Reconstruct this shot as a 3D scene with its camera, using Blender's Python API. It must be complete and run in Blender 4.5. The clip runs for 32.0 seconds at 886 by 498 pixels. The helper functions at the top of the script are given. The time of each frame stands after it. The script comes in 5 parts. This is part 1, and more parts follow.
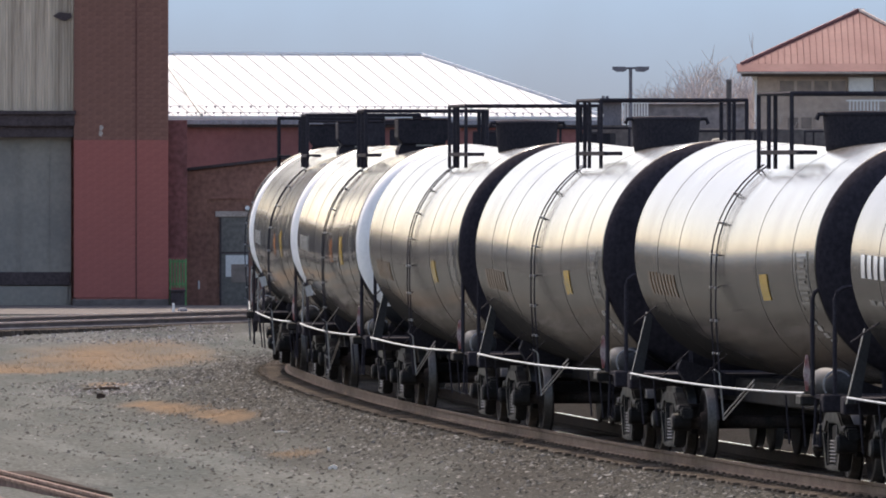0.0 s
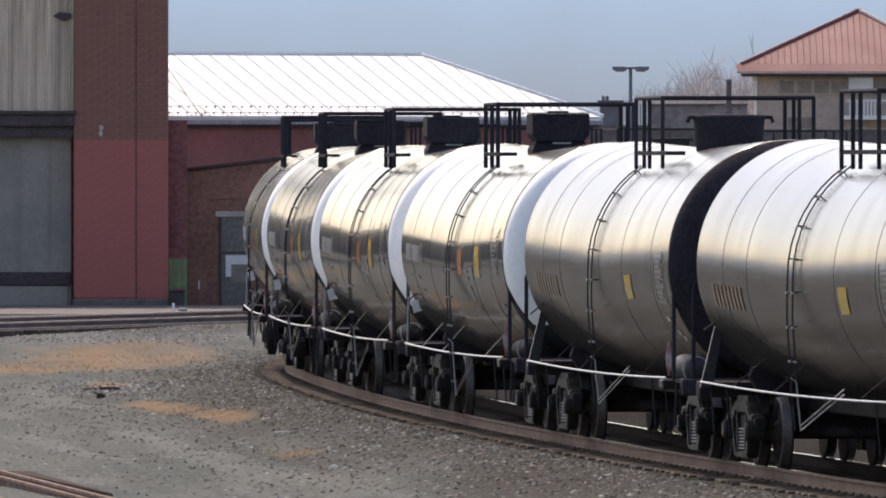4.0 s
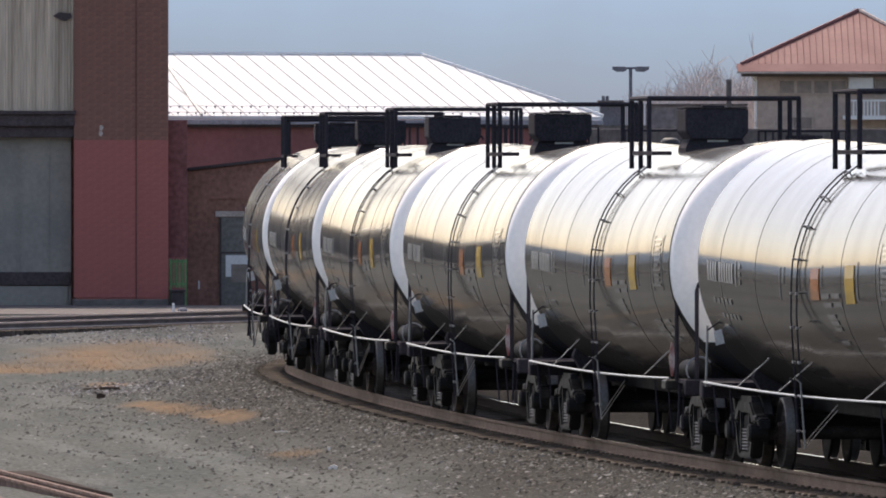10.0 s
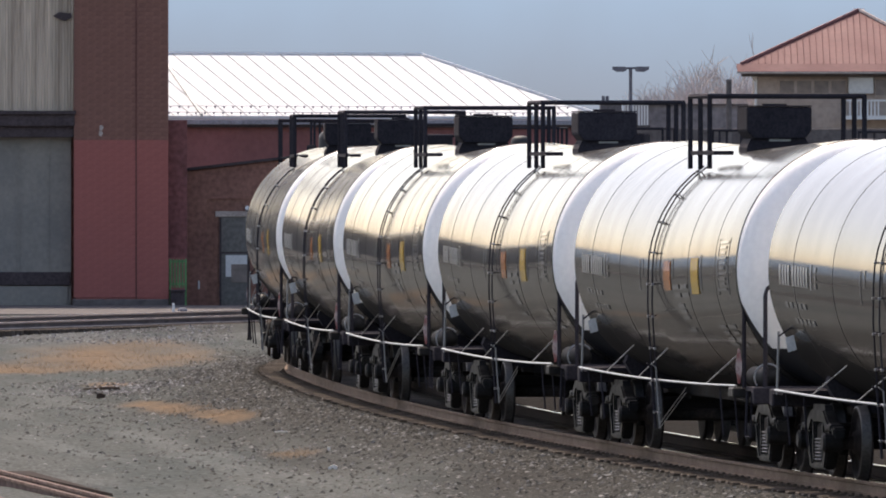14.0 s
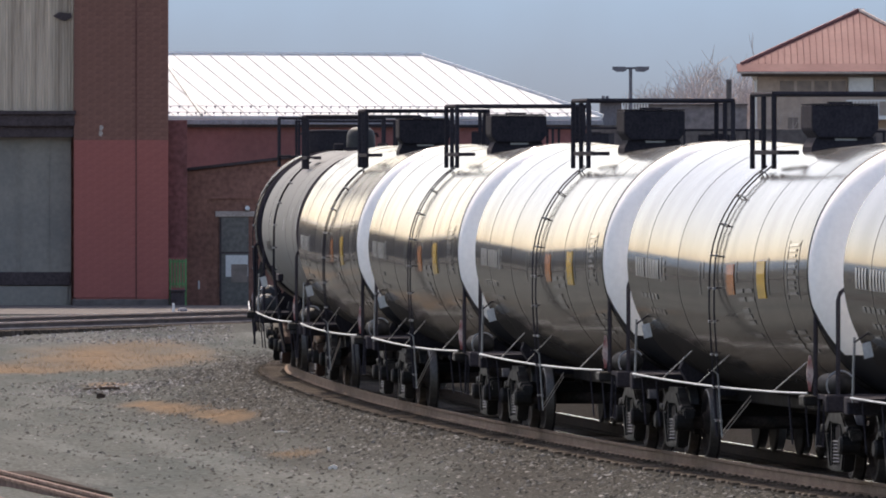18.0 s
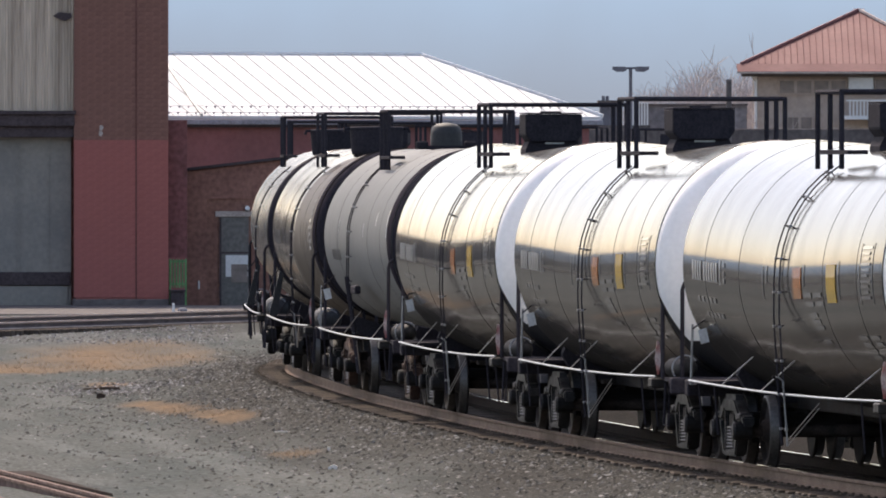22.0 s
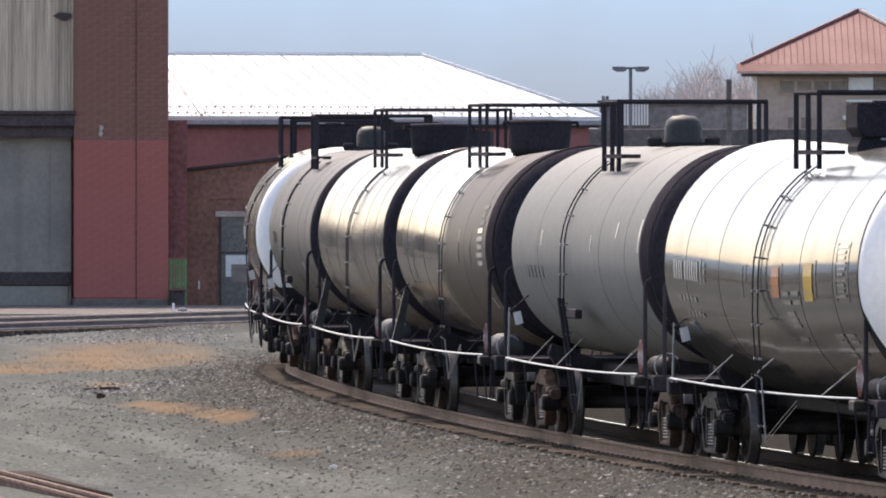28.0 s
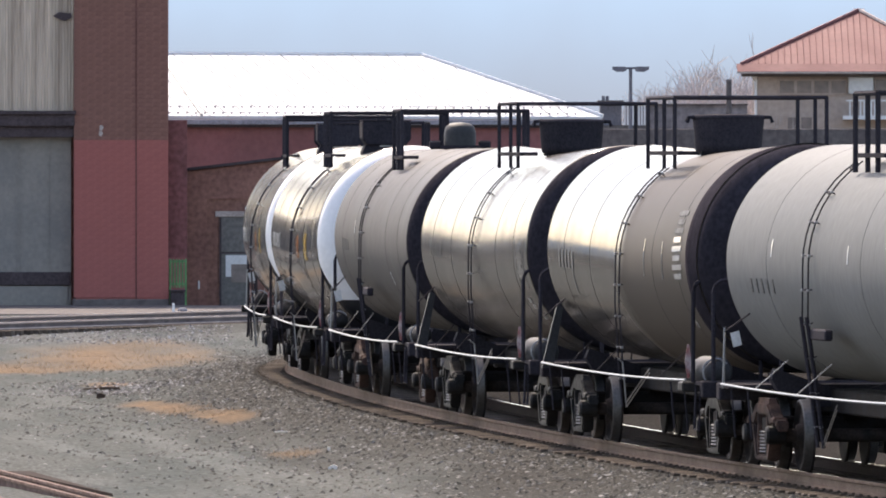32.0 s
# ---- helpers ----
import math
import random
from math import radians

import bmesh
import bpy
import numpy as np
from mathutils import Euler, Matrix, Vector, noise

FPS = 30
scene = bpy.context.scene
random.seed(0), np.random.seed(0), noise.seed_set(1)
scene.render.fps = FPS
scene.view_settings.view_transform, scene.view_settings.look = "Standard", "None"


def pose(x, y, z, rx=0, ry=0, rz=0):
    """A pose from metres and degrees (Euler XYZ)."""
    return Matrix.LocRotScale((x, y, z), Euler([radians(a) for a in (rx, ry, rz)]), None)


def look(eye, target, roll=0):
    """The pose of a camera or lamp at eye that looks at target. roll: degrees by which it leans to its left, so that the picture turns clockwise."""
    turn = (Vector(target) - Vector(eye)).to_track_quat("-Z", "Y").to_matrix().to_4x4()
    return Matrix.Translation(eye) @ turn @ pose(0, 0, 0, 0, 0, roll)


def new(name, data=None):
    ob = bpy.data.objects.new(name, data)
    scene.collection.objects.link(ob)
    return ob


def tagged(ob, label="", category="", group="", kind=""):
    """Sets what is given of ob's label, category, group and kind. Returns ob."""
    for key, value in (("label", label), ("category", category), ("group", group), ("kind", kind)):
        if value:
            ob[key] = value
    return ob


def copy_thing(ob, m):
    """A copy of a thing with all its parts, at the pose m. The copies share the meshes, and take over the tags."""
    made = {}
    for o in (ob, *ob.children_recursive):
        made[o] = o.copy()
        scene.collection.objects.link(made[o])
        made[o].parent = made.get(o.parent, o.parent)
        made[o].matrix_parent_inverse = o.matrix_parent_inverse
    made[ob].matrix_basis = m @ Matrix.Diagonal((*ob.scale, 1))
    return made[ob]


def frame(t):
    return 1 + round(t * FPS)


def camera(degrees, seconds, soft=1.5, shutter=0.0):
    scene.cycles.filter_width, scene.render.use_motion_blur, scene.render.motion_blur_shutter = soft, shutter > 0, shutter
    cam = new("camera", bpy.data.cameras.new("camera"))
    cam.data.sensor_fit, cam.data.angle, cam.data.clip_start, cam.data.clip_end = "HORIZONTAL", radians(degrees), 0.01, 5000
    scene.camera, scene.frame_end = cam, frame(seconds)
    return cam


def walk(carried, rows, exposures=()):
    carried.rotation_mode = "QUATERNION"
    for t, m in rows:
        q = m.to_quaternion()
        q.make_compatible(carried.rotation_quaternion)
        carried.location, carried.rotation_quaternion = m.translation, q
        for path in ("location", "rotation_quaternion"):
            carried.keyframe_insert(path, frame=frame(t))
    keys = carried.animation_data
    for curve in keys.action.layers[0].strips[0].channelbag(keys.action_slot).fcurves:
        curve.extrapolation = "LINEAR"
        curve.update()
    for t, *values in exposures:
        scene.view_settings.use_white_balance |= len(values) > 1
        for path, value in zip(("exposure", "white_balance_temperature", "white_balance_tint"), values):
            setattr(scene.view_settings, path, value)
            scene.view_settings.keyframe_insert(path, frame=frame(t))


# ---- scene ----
# ---- camera: a long lens on a tripod, standing still ----
HC = 3.874
cam = camera(3.863, 32.0, soft=1.85)
CAM_POSE = look((0, 0, HC), (0, 1000, HC - 1000 * 152.0 / 23246.0))
walk(cam, [(0.0, CAM_POSE), (32.0, CAM_POSE)],
     exposures=[(t, e + 0.01, 7300, 16) for t, e in ((0.0, 1.11), (1.0, 1.11), (6.0, 0.97), (13.0, 0.94), (19.0, 0.97), (23.0, 1.06), (25.0, 1.14), (28.0, 1.36), (32.0, 1.46))])

# ---- world, sun ----
SUN_EL, SUN_AZ = 52.0, -20.0      # high, ahead of the camera and to the left
world = bpy.data.worlds.new("sky")
scene.world = world
world.use_nodes = True
wn = world.node_tree
sky = wn.nodes.new("ShaderNodeTexSky")
sky.sky_type = "NISHITA"
sky.sun_disc = False
sky.sun_elevation, sky.sun_rotation = radians(SUN_EL), radians(SUN_AZ)
sky.air_density, sky.dust_density, sky.ozone_density = 0.80, 2.0, 1.0
wn.links.new(sky.outputs[0], wn.nodes["Background"].inputs[0])
wn.nodes["Background"].inputs[1].default_value = 0.15
sun_data = bpy.data.lights.new("sun", "SUN")
sun_data.energy, sun_data.angle, sun_data.color = 2.5, radians(1.0), (1.0, 0.95, 0.87)
sun = new("sun", sun_data)
ce = math.cos(radians(SUN_EL))
to_sun = Vector((math.sin(radians(SUN_AZ)) * ce, math.cos(radians(SUN_AZ)) * ce, math.sin(radians(SUN_EL))))
sun.matrix_basis = look(to_sun * 100, (0, 0, 0))

# ---- the track's line: arc length q, 0 near the right-hand end ----
def curvature(q):
    u = min(max(q, -170.0), 60.0) / 100
    k = 0.00111 + 0.00078 * u + 0.00058 * u * u
    bend = min(max((-81.0 - q) / 4.0, 0.0), 1.0) - 0.6 * min(max((-104.0 - q) / 10.0, 0.0), 1.0)
    ease = min(max((-40.0 - q) / 4.0, 0.0), 1.0) - min(max((-54.0 - q) / 4.0, 0.0), 1.0)
    return k + 0.0027 * bend + 0.00028 * ease


Q0, Q1 = -400, 240
LINE = {}
def lay_line():
    for step, end in ((1, Q1), (-1, Q0)):
        x, y, h, q = 5.149, 166.056, 0.1278, 0
        LINE[0] = (x, y, h)
        while q != end:
            h2 = h + curvature(q + step / 2) * step
            hm = (h + h2) / 2
            x, y, h, q = x + math.sin(hm) * step, y - math.cos(hm) * step, h2, q + step
            LINE[q] = (x, y, h)


lay_line()


def on_line(q, side=0.0, z=0.0):
    """A point of the track; side is metres to the left as the train goes."""
    i = int(math.floor(q))
    f = q - i
    a, b = LINE[i], LINE[i + 1]
    x, y, h = (a[k] + (b[k] - a[k]) * f for k in range(3))
    return Vector((x + math.cos(h) * side, y + math.sin(h) * side, z))


def gone(t):
    """How far the train has come at t seconds: it slows a little."""
    u = (t - 16) / 16
    return 5.930 * (t - 9) - 2.3551 * u * u - 0.1035 * u ** 3


# ---- materials ----
def material(name, base, rough=0.6, metal=0.0, vary=0.25, scale=3.0, fine=40.0, bump=0.0, second=None, mix=0.5,
             stretch=(1, 1, 1), ior=1.5, coat=0.0, random_part=0.0, spread=0.18, rough_vary=0.15, spec=None):
    """A surface with broad stains (scale) and fine grain (fine), in metres of the object."""
    m = bpy.data.materials.new(name)
    m.use_nodes = True
    n, l = m.node_tree.nodes, m.node_tree.links
    p = n["Principled BSDF"]
    tc = n.new("ShaderNodeTexCoord")
    mp = n.new("ShaderNodeMapping")
    mp.inputs["Scale"].default_value = stretch
    l.new(tc.outputs["Object"], mp.inputs["Vector"])
    big, small = n.new("ShaderNodeTexNoise"), n.new("ShaderNodeTexNoise")
    for t, s, d in ((big, scale, 5), (small, fine, 3)):
        t.inputs["Scale"].default_value, t.inputs["Detail"].default_value = s, d
        l.new(mp.outputs[0], t.inputs["Vector"])
    ramp = n.new("ShaderNodeMapRange")
    ramp.inputs["From Min"].default_value, ramp.inputs["From Max"].default_value = mix - spread, mix + spread
    l.new(big.outputs["Fac"], ramp.inputs["Value"])
    mixer = n.new("ShaderNodeMix")
    mixer.data_type = "RGBA"
    other = second or tuple(c * (1 - vary) for c in base)
    mixer.inputs["A"].default_value, mixer.inputs["B"].default_value = (*base, 1), (*other, 1)
    l.new(ramp.outputs[0], mixer.inputs["Factor"])
    hsv = n.new("ShaderNodeHueSaturation")
    l.new(mixer.outputs["Result"], hsv.inputs["Color"])
    gr = n.new("ShaderNodeMapRange")
    gr.inputs["From Min"].default_value, gr.inputs["From Max"].default_value = 0.3, 0.7
    gr.inputs["To Min"].default_value, gr.inputs["To Max"].default_value = 1 - vary, 1 + vary
    l.new(small.outputs["Fac"], gr.inputs["Value"])
    value = gr.outputs[0]
    if random_part:
        info = n.new("ShaderNodeObjectInfo")
        rr = n.new("ShaderNodeMapRange")
        rr.inputs["To Min"].default_value, rr.inputs["To Max"].default_value = 1 - random_part, 1 + random_part
        l.new(info.outputs["Random"], rr.inputs["Value"])
        mu = n.new("ShaderNodeMath")
        mu.operation = "MULTIPLY"
        l.new(value, mu.inputs[0]), l.new(rr.outputs[0], mu.inputs[1])
        value = mu.outputs[0]
    l.new(value, hsv.inputs["Value"])
    l.new(hsv.outputs[0], p.inputs["Base Color"])
    ro = n.new("ShaderNodeMapRange")
    ro.inputs["To Min"].default_value, ro.inputs["To Max"].default_value = max(rough - rough_vary, 0.03), min(rough + rough_vary, 1)
    l.new(big.outputs["Fac"], ro.inputs["Value"])
    l.new(ro.outputs[0], p.inputs["Roughness"])
    p.inputs["Metallic"].default_value, p.inputs["IOR"].default_value = metal, ior
    p.inputs["Specular IOR Level"].default_value = spec if spec is not None else (0.5 if rough < 0.7 else 0.08)
    p.inputs["Coat Weight"].default_value, p.inputs["Coat Roughness"].default_value = coat, 0.06
    if bump:
        b = n.new("ShaderNodeBump")
        b.inputs["Strength"].default_value, b.inputs["Distance"].default_value = 0.6, bump
        l.new(small.outputs["Fac"], b.inputs["Height"])
        l.new(b.outputs[0], p.inputs["Normal"])
    return m


PAINT = material("glossy_black_paint", (0.021, 0.019, 0.018), 0.11, scale=0.7, fine=9, vary=0.25, second=(0.034, 0.031, 0.029),
                 stretch=(1, 1, 0.35), rough_vary=0.04, ior=1.45)
PAINT_SATIN = material("satin_black_paint", (0.024, 0.021, 0.019), 0.20, scale=0.7, fine=9, vary=0.25, second=(0.040, 0.034, 0.031),
                       stretch=(1, 1, 0.35), rough_vary=0.06, ior=1.45)
PAINT_DULL = material("dulled_black_paint", (0.026, 0.023, 0.021), 0.20, scale=0.7, fine=9, vary=0.25, second=(0.044, 0.039, 0.035),
                      stretch=(1, 1, 0.35), rough_vary=0.06, ior=1.45)
PAINT_STAINED = material("spill_stained_black_paint", (0.020, 0.019, 0.017), 0.15, scale=0.5, fine=7, second=(0.045, 0.038, 0.031),
                         stretch=(0.8, 1, 0.2), rough_vary=0.08)


def dusty(m, least, most, tint, low_black_most=0.92, low_black_top=1.78, rough=0.62):
    """A film of road dust in upright streaks takes part of the gloss."""
    n, l = m.node_tree.nodes, m.node_tree.links
    gloss = n["Principled BSDF"]
    film = n.new("ShaderNodeBsdfPrincipled")
    film.inputs["Roughness"].default_value, film.inputs["Specular IOR Level"].default_value = rough, 0.2
    tc, mp = n.new("ShaderNodeTexCoord"), n.new("ShaderNodeMapping")
    mp.inputs["Scale"].default_value = (1.0, 0.45, 0.45)
    l.new(tc.outputs["Object"], mp.inputs["Vector"])
    nz, fine = n.new("ShaderNodeTexNoise"), n.new("ShaderNodeTexNoise")
    nz.inputs["Scale"].default_value, nz.inputs["Detail"].default_value = 1.1, 4
    fine.inputs["Scale"].default_value, fine.inputs["Detail"].default_value = 16.0, 3
    l.new(mp.outputs[0], nz.inputs["Vector"]), l.new(mp.outputs[0], fine.inputs["Vector"])
    col = n.new("ShaderNodeMix")
    col.data_type = "RGBA"
    col.inputs["A"].default_value = (*tint, 1)
    col.inputs["B"].default_value = (*(c * 0.6 for c in tint), 1)
    l.new(fine.outputs["Fac"], col.inputs["Factor"]), l.new(col.outputs["Result"], film.inputs["Base Color"])
    mr, ms = n.new("ShaderNodeMapRange"), n.new("ShaderNodeMixShader")
    mr.inputs["From Min"].default_value, mr.inputs["From Max"].default_value = 0.34, 0.66
    mr.inputs["To Min"].default_value, mr.inputs["To Max"].default_value = least, most
    l.new(nz.outputs["Fac"], mr.inputs["Value"]), l.new(mr.outputs[0], ms.inputs["Fac"])
    l.new(gloss.outputs[0], ms.inputs[1]), l.new(film.outputs[0], ms.inputs[2])
    # matt black on the lower shell, highest over the trailing bogie
    low_black, sp = n.new("ShaderNodeBsdfPrincipled"), n.new("ShaderNodeSeparateXYZ")
    low_black.inputs["Base Color"].default_value = (0.013, 0.012, 0.012, 1)
    low_black.inputs["Roughness"].default_value, low_black.inputs["Specular IOR Level"].default_value = 0.8, 0.05
    l.new(tc.outputs["Object"], sp.inputs[0])
    line, up, over, last = n.new("ShaderNodeMapRange"), n.new("ShaderNodeMath"), n.new("ShaderNodeMapRange"), n.new("ShaderNodeMixShader")
    line.interpolation_type = "SMOOTHSTEP"
    line.inputs["From Min"].default_value, line.inputs["From Max"].default_value = -7.5, 1.5
    line.inputs["To Min"].default_value, line.inputs["To Max"].default_value = low_black_top, 1.18
    l.new(sp.outputs["X"], line.inputs["Value"])
    up.operation = "SUBTRACT"
    l.new(line.outputs[0], up.inputs[0]), l.new(sp.outputs["Z"], up.inputs[1])
    wob, tot = n.new("ShaderNodeMapRange"), n.new("ShaderNodeMath")
    wob.inputs["To Min"].default_value, wob.inputs["To Max"].default_value = -0.18, 0.18
    l.new(nz.outputs["Fac"], wob.inputs["Value"])
    l.new(up.outputs[0], tot.inputs[0]), l.new(wob.outputs[0], tot.inputs[1])
    over.interpolation_type = "SMOOTHSTEP"
    over.inputs["From Min"].default_value, over.inputs["From Max"].default_value = -0.22, 0.20
    over.inputs["To Max"].default_value = low_black_most
    l.new(tot.outputs[0], over.inputs["Value"]), l.new(over.outputs[0], last.inputs["Fac"])
    l.new(ms.outputs[0], last.inputs[1]), l.new(low_black.outputs[0], last.inputs[2])
    l.new(last.outputs[0], n["Material Output"].inputs["Surface"])


dusty(PAINT, 0.14, 0.26, (0.042, 0.040, 0.037))
dusty(PAINT_SATIN, 0.04, 0.13, (0.062, 0.055, 0.047), 0.92, 1.98)
dusty(PAINT_DULL, 0.10, 0.24, (0.070, 0.064, 0.057), 0.35)


def add_spill(m):
    """From the ladder to the leading end a dried brown spill dulls the gloss."""
    n, l = m.node_tree.nodes, m.node_tree.links
    bs = n["Principled BSDF"]
    tc, sp, nz = n.new("ShaderNodeTexCoord"), n.new("ShaderNodeSeparateXYZ"), n.new("ShaderNodeTexNoise")
    nz.inputs["Scale"].default_value, nz.inputs["Detail"].default_value = 0.9, 4
    l.new(tc.outputs["Object"], sp.inputs[0]), l.new(tc.outputs["Object"], nz.inputs["Vector"])
    ad = n.new("ShaderNodeMath")
    ad.operation = "MULTIPLY_ADD"
    ad.inputs[1].default_value = 2.2
    l.new(nz.outputs["Fac"], ad.inputs[0]), l.new(sp.outputs["X"], ad.inputs[2])
    mr = n.new("ShaderNodeMapRange")
    mr.inputs["From Min"].default_value, mr.inputs["From Max"].default_value = 0.7, 1.5
    l.new(ad.outputs[0], mr.inputs["Value"])
    mx, mf = n.new("ShaderNodeMix"), n.new("ShaderNodeMix")
    mx.data_type = "RGBA"
    l.new(mr.outputs[0], mx.inputs["Factor"]), l.new(mr.outputs[0], mf.inputs["Factor"])
    l.new(bs.inputs["Base Color"].links[0].from_socket, mx.inputs["A"])
    mx.inputs["B"].default_value = (0.062, 0.049, 0.038, 1)
    l.new(bs.inputs["Roughness"].links[0].from_socket, mf.inputs["A"])
    mf.inputs["B"].default_value = 0.50
    ms = n.new("ShaderNodeMix")
    l.new(mr.outputs[0], ms.inputs["Factor"])
    ms.inputs["A"].default_value, ms.inputs["B"].default_value = 0.5, 0.10
    l.new(ms.outputs["Result"], bs.inputs["Specular IOR Level"])
    l.new(mx.outputs["Result"], bs.inputs["Base Color"]), l.new(mf.outputs["Result"], bs.inputs["Roughness"])


add_spill(PAINT_STAINED)
dusty(PAINT_STAINED, 0.15, 0.35, (0.085, 0.071, 0.057), 0.35)
PAINT_GREY = material("chalky_grey_paint", (0.112, 0.115, 0.110), 0.66, scale=0.8, fine=12, second=(0.140, 0.143, 0.137),
                      stretch=(1, 1, 0.3), vary=0.12, spec=0.25)
PAINT_TAUPE = material("dull_taupe_paint", (0.050, 0.046, 0.042), 0.6, scale=0.8, fine=12, second=(0.072, 0.066, 0.060), stretch=(1, 1, 0.3), spec=0.25)
HEAD_WHITE = material("white_head_paint", (0.92, 0.90, 0.86), 0.55, scale=1.0, fine=14, vary=0.04, second=(0.82, 0.80, 0.77))


def mask_head(m, dark, r, zc, floor):
    """Leaves the lower rim of the end black: the white disc sits a little high."""
    n, l = m.node_tree.nodes, m.node_tree.links
    bs = n["Principled BSDF"]
    tc = n.new("ShaderNodeTexCoord")
    mp = n.new("ShaderNodeMapping")
    mp.inputs["Location"].default_value, mp.inputs["Scale"].default_value = (0, 0, -zc), (0, 1, 1)
    l.new(tc.outputs["Object"], mp.inputs["Vector"])
    ln = n.new("ShaderNodeVectorMath")
    ln.operation = "LENGTH"
    l.new(mp.outputs[0], ln.inputs[0])
    gt = n.new("ShaderNodeMath")
    gt.operation = "GREATER_THAN"
    gt.inputs[1].default_value = r
    l.new(ln.outputs["Value"], gt.inputs[0])
    sp, low, mo = n.new("ShaderNodeSeparateXYZ"), n.new("ShaderNodeMath"), n.new("ShaderNodeMath")
    low.operation, mo.operation = "LESS_THAN", "MAXIMUM"
    low.inputs[1].default_value = floor
    l.new(tc.outputs["Object"], sp.inputs[0]), l.new(sp.outputs["Z"], low.inputs[0])
    l.new(gt.outputs[0], mo.inputs[0]), l.new(low.outputs[0], mo.inputs[1])
    gt = mo
    mx = n.new("ShaderNodeMix")
    mx.data_type = "RGBA"
    src = bs.inputs["Base Color"].links[0].from_socket
    l.new(gt.outputs[0], mx.inputs["Factor"]), l.new(src, mx.inputs["A"])
    mx.inputs["B"].default_value = (*dark, 1)
    l.new(mx.outputs["Result"], bs.inputs["Base Color"])


mask_head(HEAD_WHITE, (0.018, 0.018, 0.02), 1.665, 2.72, 1.55)
# the weld beads' shading is put in as a dark band colour
SEAMLINE = material("shaded_weld_seam", (0.030, 0.027, 0.025), 0.42, scale=2, fine=20, spec=0.4)
HEAD_BLACK = material("matt_black_head", (0.024, 0.022, 0.027), 0.92, scale=1.0, fine=14, second=(0.036, 0.033, 0.040), spec=0.0, rough_vary=0.04)
BLACK = material("black_steel", (0.032, 0.029, 0.035), 0.85, scale=2.5, fine=30, second=(0.042, 0.038, 0.044), random_part=0.2, spec=0.05, rough_vary=0.05)
UNDER = material("grimy_running_gear", (0.024, 0.022, 0.022), 0.8, scale=3, fine=40, second=(0.028, 0.022, 0.018), random_part=0.25, bump=0.004, spec=0.1)
FRAME_GREY = material("dusty_cast_steel", (0.026, 0.0245, 0.024), 0.6, scale=5, fine=40, second=(0.009, 0.0085, 0.008), random_part=0.4, spec=0.15)
FRAME_RUST = material("rusty_cast_steel", (0.075, 0.045, 0.036), 0.75, scale=5, fine=40, second=(0.03, 0.022, 0.02), random_part=0.3)
SPRING = material("worn_spring_steel", (0.14, 0.135, 0.13), 0.5, metal=0.3, scale=6, fine=30)
PIPE = material("bare_galvanised_pipe", (0.30, 0.30, 0.30), 0.35, metal=0.35, scale=5, fine=30, vary=0.15)
WHEEL = material("wheel_steel", (0.016, 0.0145, 0.014), 0.75, spec=0.08, scale=4, fine=30, second=(0.042, 0.032, 0.028))
TREAD = material("worn_wheel_tread", (0.08, 0.075, 0.07), 0.5, metal=0.7, scale=4, fine=30)
ORANGE = material("orange_placard", (0.42, 0.14, 0.03), 0.17, rough_vary=0.06, scale=4, fine=30, vary=0.12)
YELLOW = material("yellow_placard", (0.55, 0.33, 0.02), 0.17, rough_vary=0.06, scale=4, fine=30, vary=0.12)
WHITE = material("white_stencil", (0.80, 0.80, 0.78), 0.17, rough_vary=0.06, scale=6, fine=30, vary=0.12)
STENCIL = material("off_white_stencil", (0.50, 0.49, 0.46), 0.17, rough_vary=0.06, scale=6, fine=30, vary=0.15)
FADED = material("worn_stencil", (0.17, 0.165, 0.155), 0.65, scale=6, fine=30, vary=0.4, spec=0.1)
DULLWHITE = material("faded_stencil", (0.20, 0.195, 0.185), 0.17, rough_vary=0.06, scale=6, fine=30, vary=0.2)
OCHRE = material("faded_orange_stencil", (0.15, 0.075, 0.034), 0.17, rough_vary=0.06, scale=6, fine=30, vary=0.2)
REDCARD = material("red_white_reflector", (0.30, 0.09, 0.085), 0.4, scale=7, fine=40, second=(0.50, 0.42, 0.41), spread=0.12)
RAIL = material("brown_rail_steel", (0.215, 0.155, 0.115), 0.85, scale=2, fine=30, second=(0.165, 0.118, 0.088), spec=0.03)
RAILTOP = material("polished_rail_head", (0.6, 0.58, 0.56), 0.16, metal=0.9, scale=2, fine=30)
DUSTRAIL = material("dusty_rail_steel", (0.62, 0.50, 0.42), 0.8, scale=2, fine=30, second=(0.50, 0.40, 0.34))
RUST = material("rusted_old_rail", (0.175, 0.118, 0.098), 0.85, scale=2, fine=30, second=(0.095, 0.060, 0.050))
RUST_DARK = material("dark_and_shaded_rail_steel", (0.030, 0.022, 0.018), 0.85, scale=2, fine=30, second=(0.045, 0.032, 0.026), spec=0.03)
PALE = material("pale_stone_trim", (0.50, 0.42, 0.37), 0.85, scale=2, fine=15)
PLATE = material("grey_plate_steel", (0.045, 0.045, 0.047), 0.55, scale=4, fine=30, spec=0.3)
TIE = material("weathered_tie_wood", (0.115, 0.090, 0.070), 0.9, scale=3, fine=25, second=(0.070, 0.056, 0.045), random_part=0.35, bump=0.01)
BRICK_UP = material("brown_brick_skin", (0.262, 0.130, 0.100), 0.9, scale=0.8, fine=8, second=(0.165, 0.088, 0.072), vary=0.12, random_part=0.035, spread=0.10)
BRICK_RED = material("red_painted_brick", (0.40, 0.132, 0.112), 0.8, scale=0.8, fine=8, second=(0.31, 0.118, 0.101), vary=0.08, random_part=0.02)
